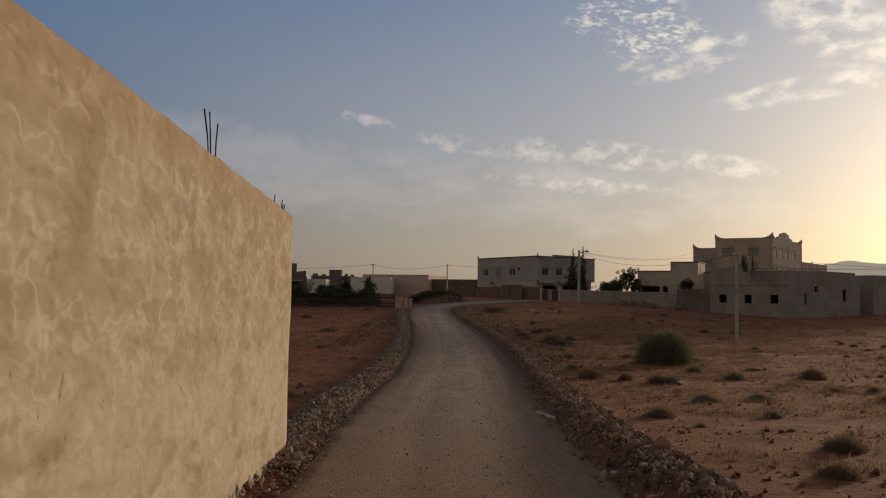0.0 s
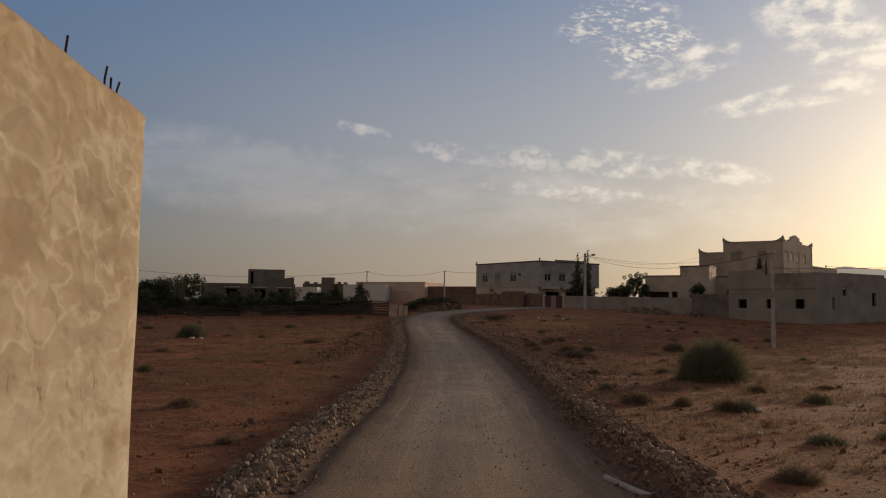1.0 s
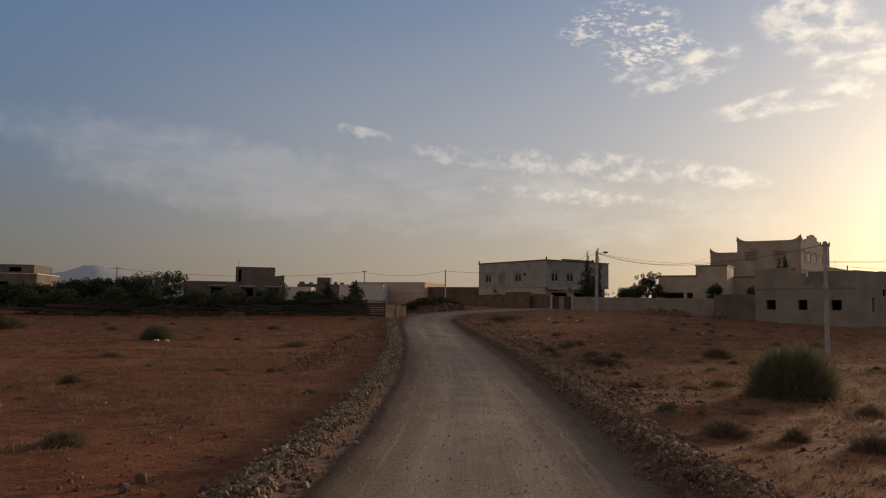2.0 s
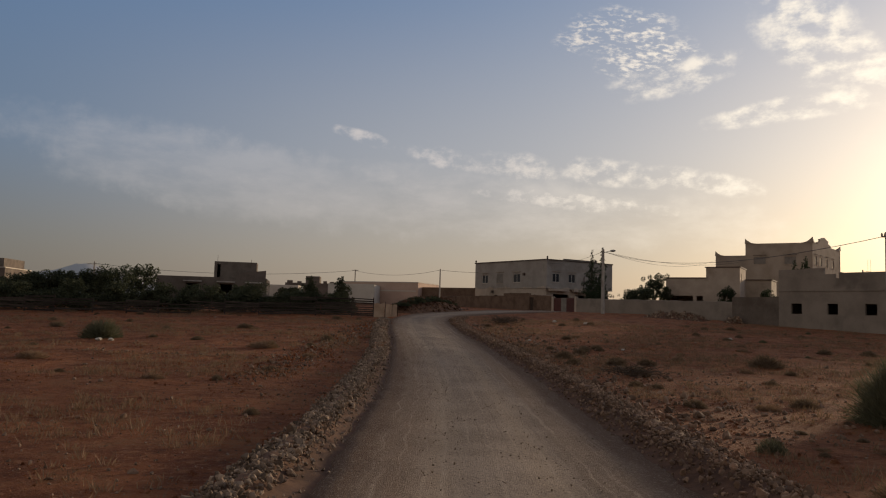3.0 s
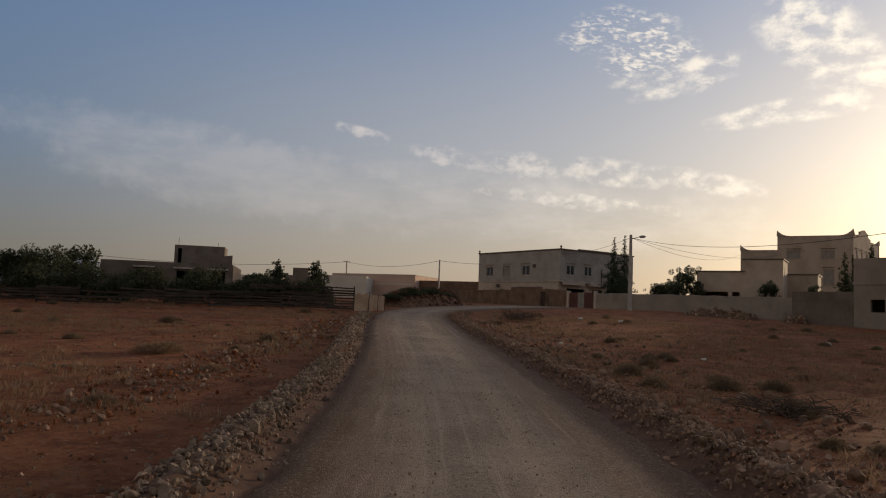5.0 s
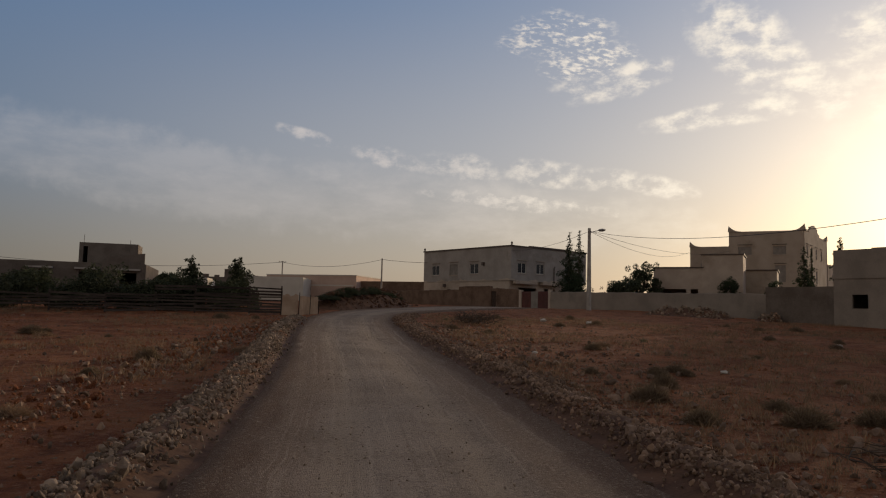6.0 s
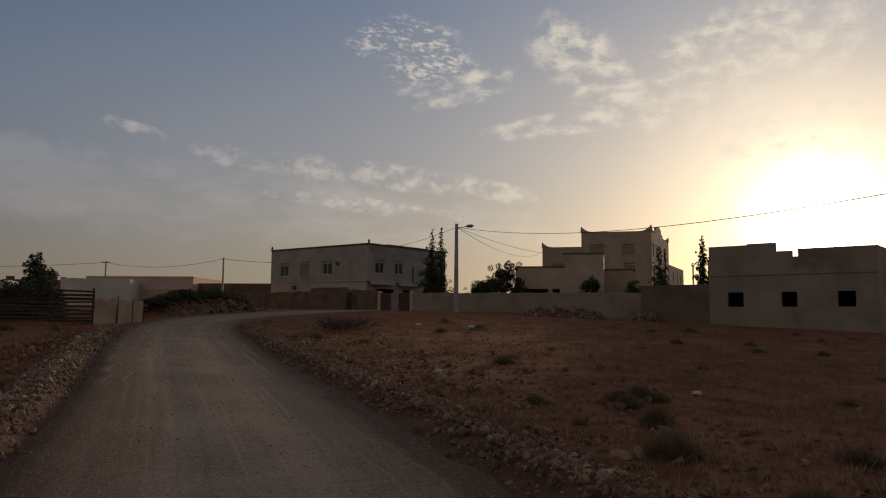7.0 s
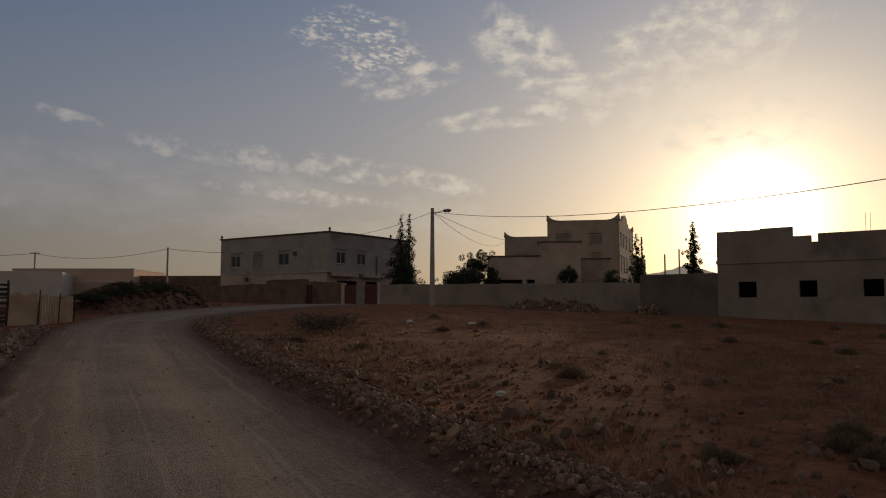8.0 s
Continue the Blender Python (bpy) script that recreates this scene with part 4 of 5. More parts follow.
def build_gates():
    g = thing("gate", "pair of oxide-red sheet steel gates with a grey leaf", "gate")
    m = along(on_wall(-3.0), on_wall(2.3))
    for a, b, mat, lab in ((0.42, 1.95, RED, "oxide-red sheet steel leaf"), (1.97, 3.1, SHUTTER, "grey leaf between the red ones"), (3.12, 4.9, RED, "oxide-red sheet steel leaf")):
        bm = bmesh.new()
        box(bm, a, b, 0.10, 0.14, 0.5, 2.65, m)
        for i in range(int((b - a) / 0.25)):
            box(bm, a + 0.1 + i * 0.25, a + 0.16 + i * 0.25, 0.07, 0.098, 0.6, 2.55, m)
        part("leaf", bm, mat, g, lab)
    for a, b in ((0.003, 0.4), (4.92, 5.297)):
        bm = bmesh.new()
        box(bm, a, b, -0.04, 0.34, -0.3, 2.85, m, 0.02)
        part("gate_post", bm, CREAM, g, "pale rendered gate post")
    return g


build_gates()


# ---- poles and wires ----
def concrete_pole(label, x, y, z, top, r0=0.2, r1=0.11, lamp=None, arm=None):
    p = thing("utility_pole", label, "pole", Matrix.Translation((x, y, z)))
    h = top - z
    bm = bmesh.new()
    tube(bm, [(0, 0, -0.5), (0, 0, h * 0.5), (0, 0, h)], [r0 * 1.05, (r0 + r1) / 2, r1], 8)
    part("shaft", bm, CONCRETE, p)
    if arm:
        bm = bmesh.new()
        d = Vector((arm[0], arm[1], 0)).normalized()
        tube(bm, [Vector((0, 0, arm[2] - z)) - d * arm[3], Vector((0, 0, arm[2] - z)) + d * arm[3]], 0.05, 6)
        a = part("cross_arm", bm, GALVANISED, p)
        for s in (-0.9, -0.35, 0.35, 0.9):
            bm = bmesh.new()
            c = Vector((0, 0, arm[2] - z)) + d * arm[3] * s
            tube(bm, [c, c + Vector((0, 0, 0.1)), c + Vector((0, 0, 0.2))], [0.03, 0.06, 0.03], 8)
            part("insulator", bm, WHITE, a)
    if lamp:
        d = Vector((lamp[0], lamp[1], 0)).normalized()
        bm = bmesh.new()
        tube(bm, [Vector((0, 0, h - 0.45)), Vector((0, 0, h - 0.35)) + d * 0.5, Vector((0, 0, h - 0.25)) + d * 1.0], 0.035, 6)
        a = part("lamp_arm", bm, GALVANISED, p)
        bm = bmesh.new()
        e = Vector((0, 0, h - 0.25)) + d * 0.9
        tube(bm, [e, e + d * 0.15, e + d * 0.5, e + d * 0.75], [0.05, 0.13, 0.15, 0.05], 8)
        part("lamp_head", bm, GALVANISED, a, "grey street lamp head")
    return p


def cable(a, b, sag, r=0.018, label="black overhead cable sagging between poles"):
    a, b = Vector(a), Vector(b)
    bm = bmesh.new()
    pts = [a.lerp(b, s) - Vector((0, 0, 4 * sag * s * (1 - s))) for s in np.linspace(0, 1, 25)]
    tube(bm, pts, r, 5)
    return tagged(new("cable", mesh("cable", bm, BLACK)), label, "cable", "overhead cables")


concrete_pole("pale concrete street pole carrying a lamp and cables", 25.73, 114.0, 0.55, 8.5, 0.24, 0.15, lamp=(0.75, -0.65))
concrete_pole("short pale concrete pole standing in the field", 27.05, 62.5, -1.35, 5.2, 0.16, 0.10, arm=(1.0, -0.1, 4.95, 0.3))
concrete_pole("thin dark pole beside the low house", 7.4, 150, 1.0, 7.45, 0.13, 0.10)
concrete_pole("thin dark pole behind the white building", -8.9, 178, 1.4, 8.4, 0.14, 0.11, arm=(1, 0, 8.2, 0.6))
concrete_pole("distant steel pole above the hedges", -58.1, 168.9, 1.2, 8.0, 0.22, 0.14, arm=(1, 0.2, 7.5, 1.3))
concrete_pole("distant thin pole beyond the mansion", 74.2, 143.3, 1.0, 8.2, 0.14, 0.11)
concrete_pole("distant thin pole beyond the mansion", 79.2, 146.0, 1.0, 9.3, 0.14, 0.11)
PT = (25.73, 114.0, 8.2)
cable(PT, (27.05, 62.5, 5.0), 1.45)
cable(PT, (70.0, 184.0, 13.2), 1.6, 0.02)
cable(PT, (69.0, 166.3, 12.0), 1.3, 0.02)
cable(PT, (23.5, 138.0, 8.2), 0.5)
cable((7.4, 150, 7.3), (-8.9, 178, 8.2), 0.9, 0.025)
cable((7.4, 150, 7.3), (14.2, 152.4, 7.2), 0.1, 0.025)
cable((-8.9, 178, 8.2), (-58.1, 168.9, 7.6), 1.3, 0.03)
cable((27.05, 62.5, 3.9), (62, 20, 6.5), 1.2)
cable((79.2, 146, 9.1), (130, 150, 9.5), 0.8, 0.03)


# ---- hills on the horizon ----
def hill(name, label, points, dist):
    """A far ridge through (azimuth, height angle) in degrees, its haze put in as emission."""
    m = bpy.data.materials.new(name)
    m.use_nodes = True
    n = Nodes(m.node_tree)
    p = n.add("ShaderNodeNewGeometry").outputs["Position"]
    f = n.noise(p, 0.012, 5.0, 0.6)
    # distance haze is painted on: greyed base colour plus a faint glow
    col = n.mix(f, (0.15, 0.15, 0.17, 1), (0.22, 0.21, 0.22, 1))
    b = n.add("ShaderNodeBsdfPrincipled", {"Base Color": col, "Roughness": 1.0, "Emission Color": HAZE_GLOW, "Emission Strength": 0.42})
    n.add("ShaderNodeOutputMaterial", {"Surface": b.outputs[0]})
    bm = bmesh.new()
    rows = []
    az = np.linspace(points[0][0], points[-1][0], 90)
    top = np.interp(az, [q[0] for q in points], [q[1] for q in points])
    for a, e in zip(az, top):
        e = e + (0.05 * float(wave(a * 2, 0, 1.7, 3)) if e > 0.1 else 0)
        col_ = []
        for back, s in ((-260, 0.0), (-150, 0.45), (-60, 0.8), (0, 1.0), (200, 0.0)):
            d = dist + back * (0.5 + 0.5 * e / 3)
            h = math.tan(radians(max(e, 0))) * dist * s * (1 + (0.05 * float(wave(a, back * 0.01, 6.0, 8)) if 0 < s < 1 else 0))
            col_.append(bm.verts.new((math.sin(radians(a)) * d, math.cos(radians(a)) * d, h + 0.5)))
        rows.append(col_)
    for p_, q_ in zip(rows, rows[1:]):
        for j in range(4):
            bm.faces.new((p_[j], q_[j], q_[j + 1], p_[j + 1]))
    ob = new(name, mesh(name, bm, m, True))
    return tagged(ob, label, "hill", kind="structure")


# emission colours that imitate haze: dull blue-grey here, warm sunlit haze for the ridge
HAZE_GLOW = (0.10, 0.112, 0.12, 1)
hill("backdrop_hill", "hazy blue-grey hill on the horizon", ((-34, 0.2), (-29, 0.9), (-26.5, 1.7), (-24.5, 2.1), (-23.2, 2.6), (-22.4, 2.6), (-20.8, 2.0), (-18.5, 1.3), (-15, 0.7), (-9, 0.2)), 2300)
HAZE_GLOW = (0.62, 0.52, 0.38, 1)
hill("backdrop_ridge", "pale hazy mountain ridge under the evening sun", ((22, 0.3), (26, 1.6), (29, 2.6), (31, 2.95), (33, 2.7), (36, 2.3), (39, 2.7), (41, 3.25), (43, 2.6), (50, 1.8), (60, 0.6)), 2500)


# ---- stones ----
def rock_mesh(seed, name="stone"):
    """An angular stone about 1 m across, some twenty faces."""
    r = random.Random(seed)
    bm = bmesh.new()
    sx, sy, sz = r.uniform(0.75, 1.2), r.uniform(0.65, 1.0), r.uniform(0.45, 0.8)
    for _ in range(15):
        v = Vector((r.gauss(0, 1), r.gauss(0, 1), r.gauss(0, 1))).normalized() * r.uniform(0.42, 0.54)
        bm.verts.new((v.x * sx, v.y * sy, v.z * sz))
    bmesh.ops.convex_hull(bm, input=bm.verts[:])
    bmesh.ops.delete(bm, geom=[v for v in bm.verts if not v.link_faces], context="VERTS")
    return mesh(name, bm, STONE)


ROCKS = [rock_mesh(40 + i) for i in range(8)]
ROCK_DATA = [(np.array([v.co[:] for v in me.vertices]), [tuple(p.vertices) for p in me.polygons]) for me in ROCKS]


def turned(r):
    return Euler((r.uniform(0, 6.28), r.uniform(0, 6.28), r.uniform(0, 6.28))).to_matrix()


def heap_mesh(name, spots, material, seed):
    """One mesh of many stones; spots are (x, y, z, size)."""
    r = random.Random(seed)
    vs, fs, base = [], [], 0
    for x, y, z, s in spots:
        co, faces = ROCK_DATA[r.randrange(len(ROCK_DATA))]
        m = np.array(turned(r)) * s
        vs.append(co @ m.T + (x, y, z))
        fs += [tuple(i + base for i in f) for f in faces]
        base += len(co)
    me = bpy.data.meshes.new(name)
    me.from_pydata(np.concatenate(vs).tolist(), [], fs)
    me.materials.append(material)
    return me


def bank(label, side, centre, height, y0, y1, near, seed, per_metre, half=0.75):
    """A windrow of stones heaped along the edge of the road."""
    r = random.Random(seed)
    b = thing("stone_bank", label, "stone bank")
    ks = [k for k in range(len(LINE)) if y0 <= LINE[k][1] <= y1]

    def at(k, o):
        p = LINE[k] + RIGHT[k] * o
        return p

    def rise(y, o):
        c = np.interp(y, *centre)
        return np.interp(y, *height) * math.exp(-((o - c) / (half * 0.62)) ** 2)

    # earth core
    bm = bmesh.new()
    rows = []
    offs = np.linspace(-1.5, 1.5, 15)
    for k in ks:
        c = float(np.interp(LINE[k][1], *centre))
        row = []
        for o in offs:
            p = at(k, c + o * half)
            fade = min(1, (LINE[k][1] - y0) / 2, (y1 - LINE[k][1]) / 2)
            z = float(land(p[0], p[1])) - 0.09 + (rise(LINE[k][1], c + o * half) * (1 + 0.25 * float(wave(p[0], p[1], 1.1, seed)))) * max(fade, 0) + 0.06 * (abs(o) < 1.3) - 0.4 * (fade <= 0 or k in (ks[0], ks[-1]))
            row.append(bm.verts.new((p[0], p[1], z)))
        rows.append(row)
    for p, q in zip(rows, rows[1:]):
        for j in range(len(offs) - 1):
            bm.faces.new((p[j], p[j + 1], q[j + 1], q[j]))
    part("earth_core", bm, EARTH, b, "loose dark earth under the stones", True)
    laid = []
    for k in ks:
        y = LINE[k][1]
        for _ in range(int(per_metre * 0.5)):
            c = float(np.interp(y, *centre))
            o = c + r.gauss(0, 0.38) * half
            if r.random() < 0.1:
                o = c + r.gauss(0.25 * side, 0.9) * half
            p = at(k, o) + np.array((r.uniform(-0.25, 0.25), r.uniform(-0.25, 0.25)))
            size = min(0.19, 0.046 + r.expovariate(29))
            if r.random() < 0.015:
                size *= 1.7
            laid.append((p[0], p[1], -0.05 + rise(y, o) * 1.05 + size * 0.12, size))
    q = np.array(laid)
    q[:, 2] += land(q[:, 0], q[:, 1])
    spots = [tuple(v) for v in q.tolist()]
    close = [q for q in spots if near[0] <= q[1] <= near[1] and q[3] > 0.075][:300]
    kept = set(close)
    for x, y, z, s in close:
        ob = new("stone", ROCKS[r.randrange(8)])
        ob.parent = b
        ob.matrix_local = Matrix.Translation((x, y, z)) @ turned(r).to_4x4() @ Matrix.Scale(s, 4)
    rest = new("rubble", heap_mesh("rubble", [q for q in spots if q not in kept], RUBBLE if side > 0 else STONE, seed + 1))
    rest.parent = b
    tagged(rest, "loose broken stones", kind="stuff")
    return b


bank("high bank of rough broken stones along the gravel road", 1, ([5, 13, 25, 40, 51, 66, 76, 98], [2.4, 2.55, 3.1, 3.5, 3.75, 3.5, 3.2, 3.2]), ([5, 20, 45, 70, 98], [0.46, 0.42, 0.34, 0.26, 0.16]), 4, 97, (12, 19), 21, 280, 0.82)
bank("low bank of pale stones between road and red field", -1, ([15, 24, 37, 50, 58, 76, 90], [-2.8, -3.4, -3.55, -3.65, -3.6, -3.3, -3.2]), ([15, 20, 26, 50, 75, 90], [0.08, 0.14, 0.26, 0.30, 0.22, 0.12]), 15, 91, (47, 55), 22, 230, 0.6)


def scatter(name, label, spots, material, seed, category="stones"):
    ob = new(name, heap_mesh(name, spots, material, seed))
    return tagged(ob, label, category, kind="stuff")


def build_scatter():
    r = random.Random(61)
    g = np.random.RandomState(61)
    x, y = g.uniform(-24, 30, 90000), g.uniform(6, 100, 90000)
    d = np.abs(x - np.interp(y, LINE[:, 1], LINE[:, 0]))
    ok = (d > 3.3) & ~((x < -0.4) & (y < 18.5)) & (g.uniform(size=90000) < np.exp(-(d - 3.3) / 9) * 0.9 + 0.12)
    x, y = x[ok][:15000], y[ok][:15000]
    size = np.minimum(0.025 + g.exponential(1 / 32, len(x)), 0.28)
    spots = list(zip(x, y, land(x, y) + size * 0.12, size))
    # a reddish berm off the left of the road and a row of stones across the field
    berm = []
    for _ in range(1900):
        t = r.random()
        x, y = -3.6 + 2.6 * t + r.gauss(0, 0.8), 50 + 37 * t + r.gauss(0, 0.4)
        size_ = min(0.05 + r.expovariate(18), 0.28)
        (spots if r.random() < 0.6 else berm).append((x, y, float(land(x, y)) + 0.03 + size_ * 0.1, size_))
    scatter("berm_clods", "loose berm of red clods along the field edge", berm, SOIL, 66, "soil")
    for _ in range(170):
        t = r.random()
        x, y = -14 + 11.5 * t, 59.5 - 1.6 * t + r.gauss(0, 0.25)
        s = min(0.05 + r.expovariate(18), 0.25)
        spots.append((x, y, float(land(x, y)) + s * 0.15, s))
    # broken spread beyond the right bank
    for _ in range(2800):
        y = r.uniform(40, 86)
        d = 4.2 + r.expovariate(0.5)
        k = int(np.abs(LINE[:, 1] - y).argmin())
        p = LINE[k] + RIGHT[k] * d
        s = min(0.05 + r.expovariate(15), 0.36)
        spots.append((p[0], p[1], float(land(p[0], p[1])) + s * 0.15, s))
    scatter("field_stones", "loose stones strewn over the red field", spots, RUBBLE, 62)
    x, y = g.uniform(-30, 36, 70000), g.uniform(8, 92, 70000)
    d = np.abs(x - np.interp(y, LINE[:, 1], LINE[:, 0]))
    ok = (d > 3.6) & ~((x < -0.4) & (y < 18.5)) & (wave(x, y, 6, 41) + 0.7 * wave(x, y, 1.9, 42) > 0.15)
    x, y = x[ok][:17000], y[ok][:17000]
    size = np.minimum(0.03 + g.exponential(1 / 24, len(x)), 0.2)
    scatter("soil_clods", "crumbled clods of dry red soil over the fields", list(zip(x, y, land(x, y), size)), SOIL, 65, "soil")
    loose = []
    while len(loose) < 9500:
        y = r.uniform(5, 60) if r.random() < 0.8 else r.uniform(60, 90)
        k = int(np.abs(LINE[:, 1] - y).argmin())
        d = r.choice((r.gauss(-2.3, 0.35), r.gauss(2.3, 0.35), r.gauss(0, 1.0), r.uniform(-2.6, 2.6)))
        p = LINE[k] + RIGHT[k] * d + np.array((0, r.uniform(-0.3, 0.3)))
        if p[0] < -0.95:
            continue
        s = 0.013 + r.expovariate(75)
        loose.append((p[0], p[1], float(np.interp(p[1], _ys, _zs)) + 0.05 * (1 - (d / 2.75) ** 2) + 0.012 + s * 0.1, min(s, 0.055)))
    scatter("road_gravel_loose", "loose pebbles lying on the gravel road", loose, PEBBLE, 63, "gravel")
    foot = []
    for _ in range(900):
        y = r.uniform(4, 18.3)
        x = -1.0 + abs(r.gauss(0, 0.32))
        s = min(0.03 + r.expovariate(34), 0.16)
        foot.append((x, y, float(land(x, y)) + 0.10 * math.exp(-(x + 1) / 0.35) + s * 0.1, s))
    scatter("wall_foot_stones", "broken stones heaped along the foot of the ochre wall", foot, RUBBLE, 64)


build_scatter()


# ---- plants ----
def blades(name, roots, material):
    """Thin tapering stems as one mesh; roots are (base, tip, width)."""
    vs, fs = [], []
    for a, b, w in roots:
        d = (b - a)
        n = d.cross(Vector((random.uniform(-1, 1), random.uniform(-1, 1), 0.2))).normalized() * w
        mid = a.lerp(b, 0.55) + Vector((0, 0, d.length * 0.06))
        k = len(vs)
        vs += [a - n, a + n, mid - n * 0.8, mid + n * 0.8, b]
        fs += [(k, k + 1, k + 3, k + 2), (k + 2, k + 3, k + 4)]
    me = bpy.data.meshes.new(name)
    me.from_pydata([tuple(v) for v in vs], [], fs)
    me.materials.append(material)
    return me


def shrub_mesh(name, seed, count, radius, height, width, material, flat=0.25):
    r = random.Random(seed)
    random.seed(seed)
    roots = []
    lumps = [(r.uniform(0, 6.283), r.uniform(0.1, 0.95), r.uniform(-0.28, 0.12)) for _ in range(7)]
    for _ in range(count):
        a, up = r.uniform(0, 6.283), r.uniform(-0.05, 1.0)
        q = math.sqrt(max(0.0, 1 - up * up))
        swell = 1 + sum(g * math.exp(-((a - la + 3.14) % 6.283 - 3.14) ** 2 * 1.5 - (up - lu) ** 2 * 4) for la, lu, g in lumps)
        rad = swell * r.random() ** 0.3
        tip = Vector((math.cos(a) * q * radius * rad, math.sin(a) * q * radius * rad, max(0.02, up * height * rad)))
        base = tip * r.uniform(0.5, 0.85) + Vector((r.gauss(0, 0.10), r.gauss(0, 0.10), 0)) * radius
        base.z = max(base.z - flat * 0.5 * (tip.z - base.z) - 0.05 * height, 0.0)
        tip += Vector((r.gauss(0, 0.09), r.gauss(0, 0.09), r.uniform(-0.03, 0.12))) * height
        roots.append((base, tip, width * r.uniform(0.5, 1.3)))
    return blades(name, roots, material)


def plant(name, me, label, category, x, y, scale=1.0, turn=0.0, group="", wide=1.0):
    ob = new(name, me)
    ob.matrix_world = Matrix.Translation((x, y, float(ground_z(x, y)[0]) - 0.02)) @ Matrix.Rotation(turn, 4, "Z") @ Matrix.Diagonal((scale * wide, scale * wide, scale * (1.0 if scale == 1.0 else 0.85), 1))
    return tagged(ob, label, category, group)


plant("broom_bush", shrub_mesh("broom_bush", 5, 10000, 1.65, 1.95, 0.009, BROOM, 0.45), "big round green broom bush alone in the field", "bush", 14.15, 42.5)
plant("broom_bush", shrub_mesh("broom_bush", 6, 2600, 1.25, 1.15, 0.013, BROOM, 0.4), "round green bush in the red field", "bush", -15.2, 66.5)
plant("broom_bush", shrub_mesh("broom_bush", 8, 2600, 2.0, 1.3, 0.015, SCRUB, 0.4), "wide grey-brown scrub bush before the fence", "bush", -28.8, 73.5)
TUFTS = [shrub_mesh("shrub", 11, 1700, 0.5, 0.44, 0.005, SCRUB, 0.4), shrub_mesh("shrub", 12, 1500, 0.46, 0.4, 0.005, BROOM, 0.5), shrub_mesh("shrub", 13, 1300, 0.55, 0.32, 0.005, DRY, 0.3)]
TUFT_LABEL = ("low grey-brown thorny shrub on stony soil", "low grey-green shrub on stony soil", "tuft of straw-coloured dry grass")
SHRUBS = ((10.6, 32.4, 1.0), (10.0, 26.2, 0.9), (7.2, 22.2, 0.8), (10.2, 22.5, 0.75), (8.9, 17.1, 0.9), (7.4, 14.7, 0.7), (8.5, 34.4, 1.3), (14.7, 34.8, 1.3),
          (18.7, 35.9, 1.5), (12.1, 27.1, 0.9), (11.0, 54.2, 1.1), (-13.6, 55.7, 1.4), (-5.4, 32.4, 0.9), (-2.6, 26.0, 0.6), (-10.9, 45.0, 1.1), (-6.8, 49.8, 0.8),
          (-4.7, 50.0, 0.6), (11.0, 32.4, 1.2), (14.3, 38.3, 1.1), (11.9, 45.5, 0.9), (18.8, 59.4, 1.8), (8.6, 38.7, 0.9), (-5.3, 63.1, 1.1), (-5.6, 62.9, 1.5),
          (-2.9, 67.9, 1.0), (9.5, 61.3, 1.0), (11.2, 58.3, 1.1), (-0.6, 70.6, 0.9), (10.8, 63.5, 1.0))


def build_shrubs():
    r = random.Random(71)
    for i, (x, y, s) in enumerate(SHRUBS):
        k = 1 if (x > 8 and y < 40 and i % 2) else (2 if i % 4 == 3 else 0)
        plant("shrub", TUFTS[k], TUFT_LABEL[k], "shrub", x, y, s, r.uniform(0, 6), "field shrubs", r.uniform(0.85, 1.25))
    for _ in range(14):
        y = r.uniform(50, 84)
        x = float(np.interp(y, LINE[:, 1], LINE[:, 0])) + r.uniform(4.8, 9.5)
        plant("shrub", TUFTS[0], TUFT_LABEL[0], "shrub", x, y, r.uniform(0.5, 1.0), r.uniform(0, 6), "field shrubs", r.uniform(0.9, 1.3))
    done = 0
    while done < 225:
        x, y = r.uniform(-34, 44), r.uniform(14, 96)
        d = beside(x, y)
        if abs(d) < 5.2 or (x < 0 and y < 22) or x > 34 + (96 - y) * 0.3:
            continue
        if x < 0 and r.random() < 0.35:
            continue
        k = r.choice((0, 0, 1, 2)) if x > 0 else r.choice((0, 0, 2))
        plant("shrub", TUFTS[k], TUFT_LABEL[k], "shrub", x, y, 0.25 + 0.75 * r.random() ** 1.6, r.uniform(0, 6), "field shrubs", r.uniform(0.8, 1.3))
        done += 1
    # dry grass, too fine to count
    random.seed(72)
    g = np.random.RandomState(72)
    x, y = g.uniform(-30, 42, 60000), g.uniform(10, 96, 60000)
    d = np.abs(x - np.interp(y, LINE[:, 1], LINE[:, 0]))
    lush = wave(x, y, 9, 31) + 0.5 * wave(x, y, 2.6, 32)
    ok = (d > 4.4) & ~((x < -0.5) & (y < 19)) & (lush > np.where(x > 4, -0.1, 0.1))
    x, y = x[ok][:15000], y[ok][:15000]
    roots = []
    for px, py, pz in zip(x, y, land(x, y) - 0.01):
        tall = r.uniform(0.6, 1.5)
        for _ in range(r.randint(7, 16)):
            a, q = r.uniform(0, 6.28), r.uniform(0.0, 0.2)
            b = Vector((px + math.cos(a) * q, py + math.sin(a) * q, pz))
            h = r.uniform(0.06, 0.2) * tall
            roots.append((b, b + Vector((math.cos(a) * h * r.uniform(0.1, 0.9), math.sin(a) * h * r.uniform(0.1, 0.9), h)), r.uniform(0.004, 0.010)))
    tagged(new("dry_grass", blades("dry_grass", roots, DRY)), "sparse straw-coloured dry grass over the fields", "grass", kind="stuff")


build_shrubs()


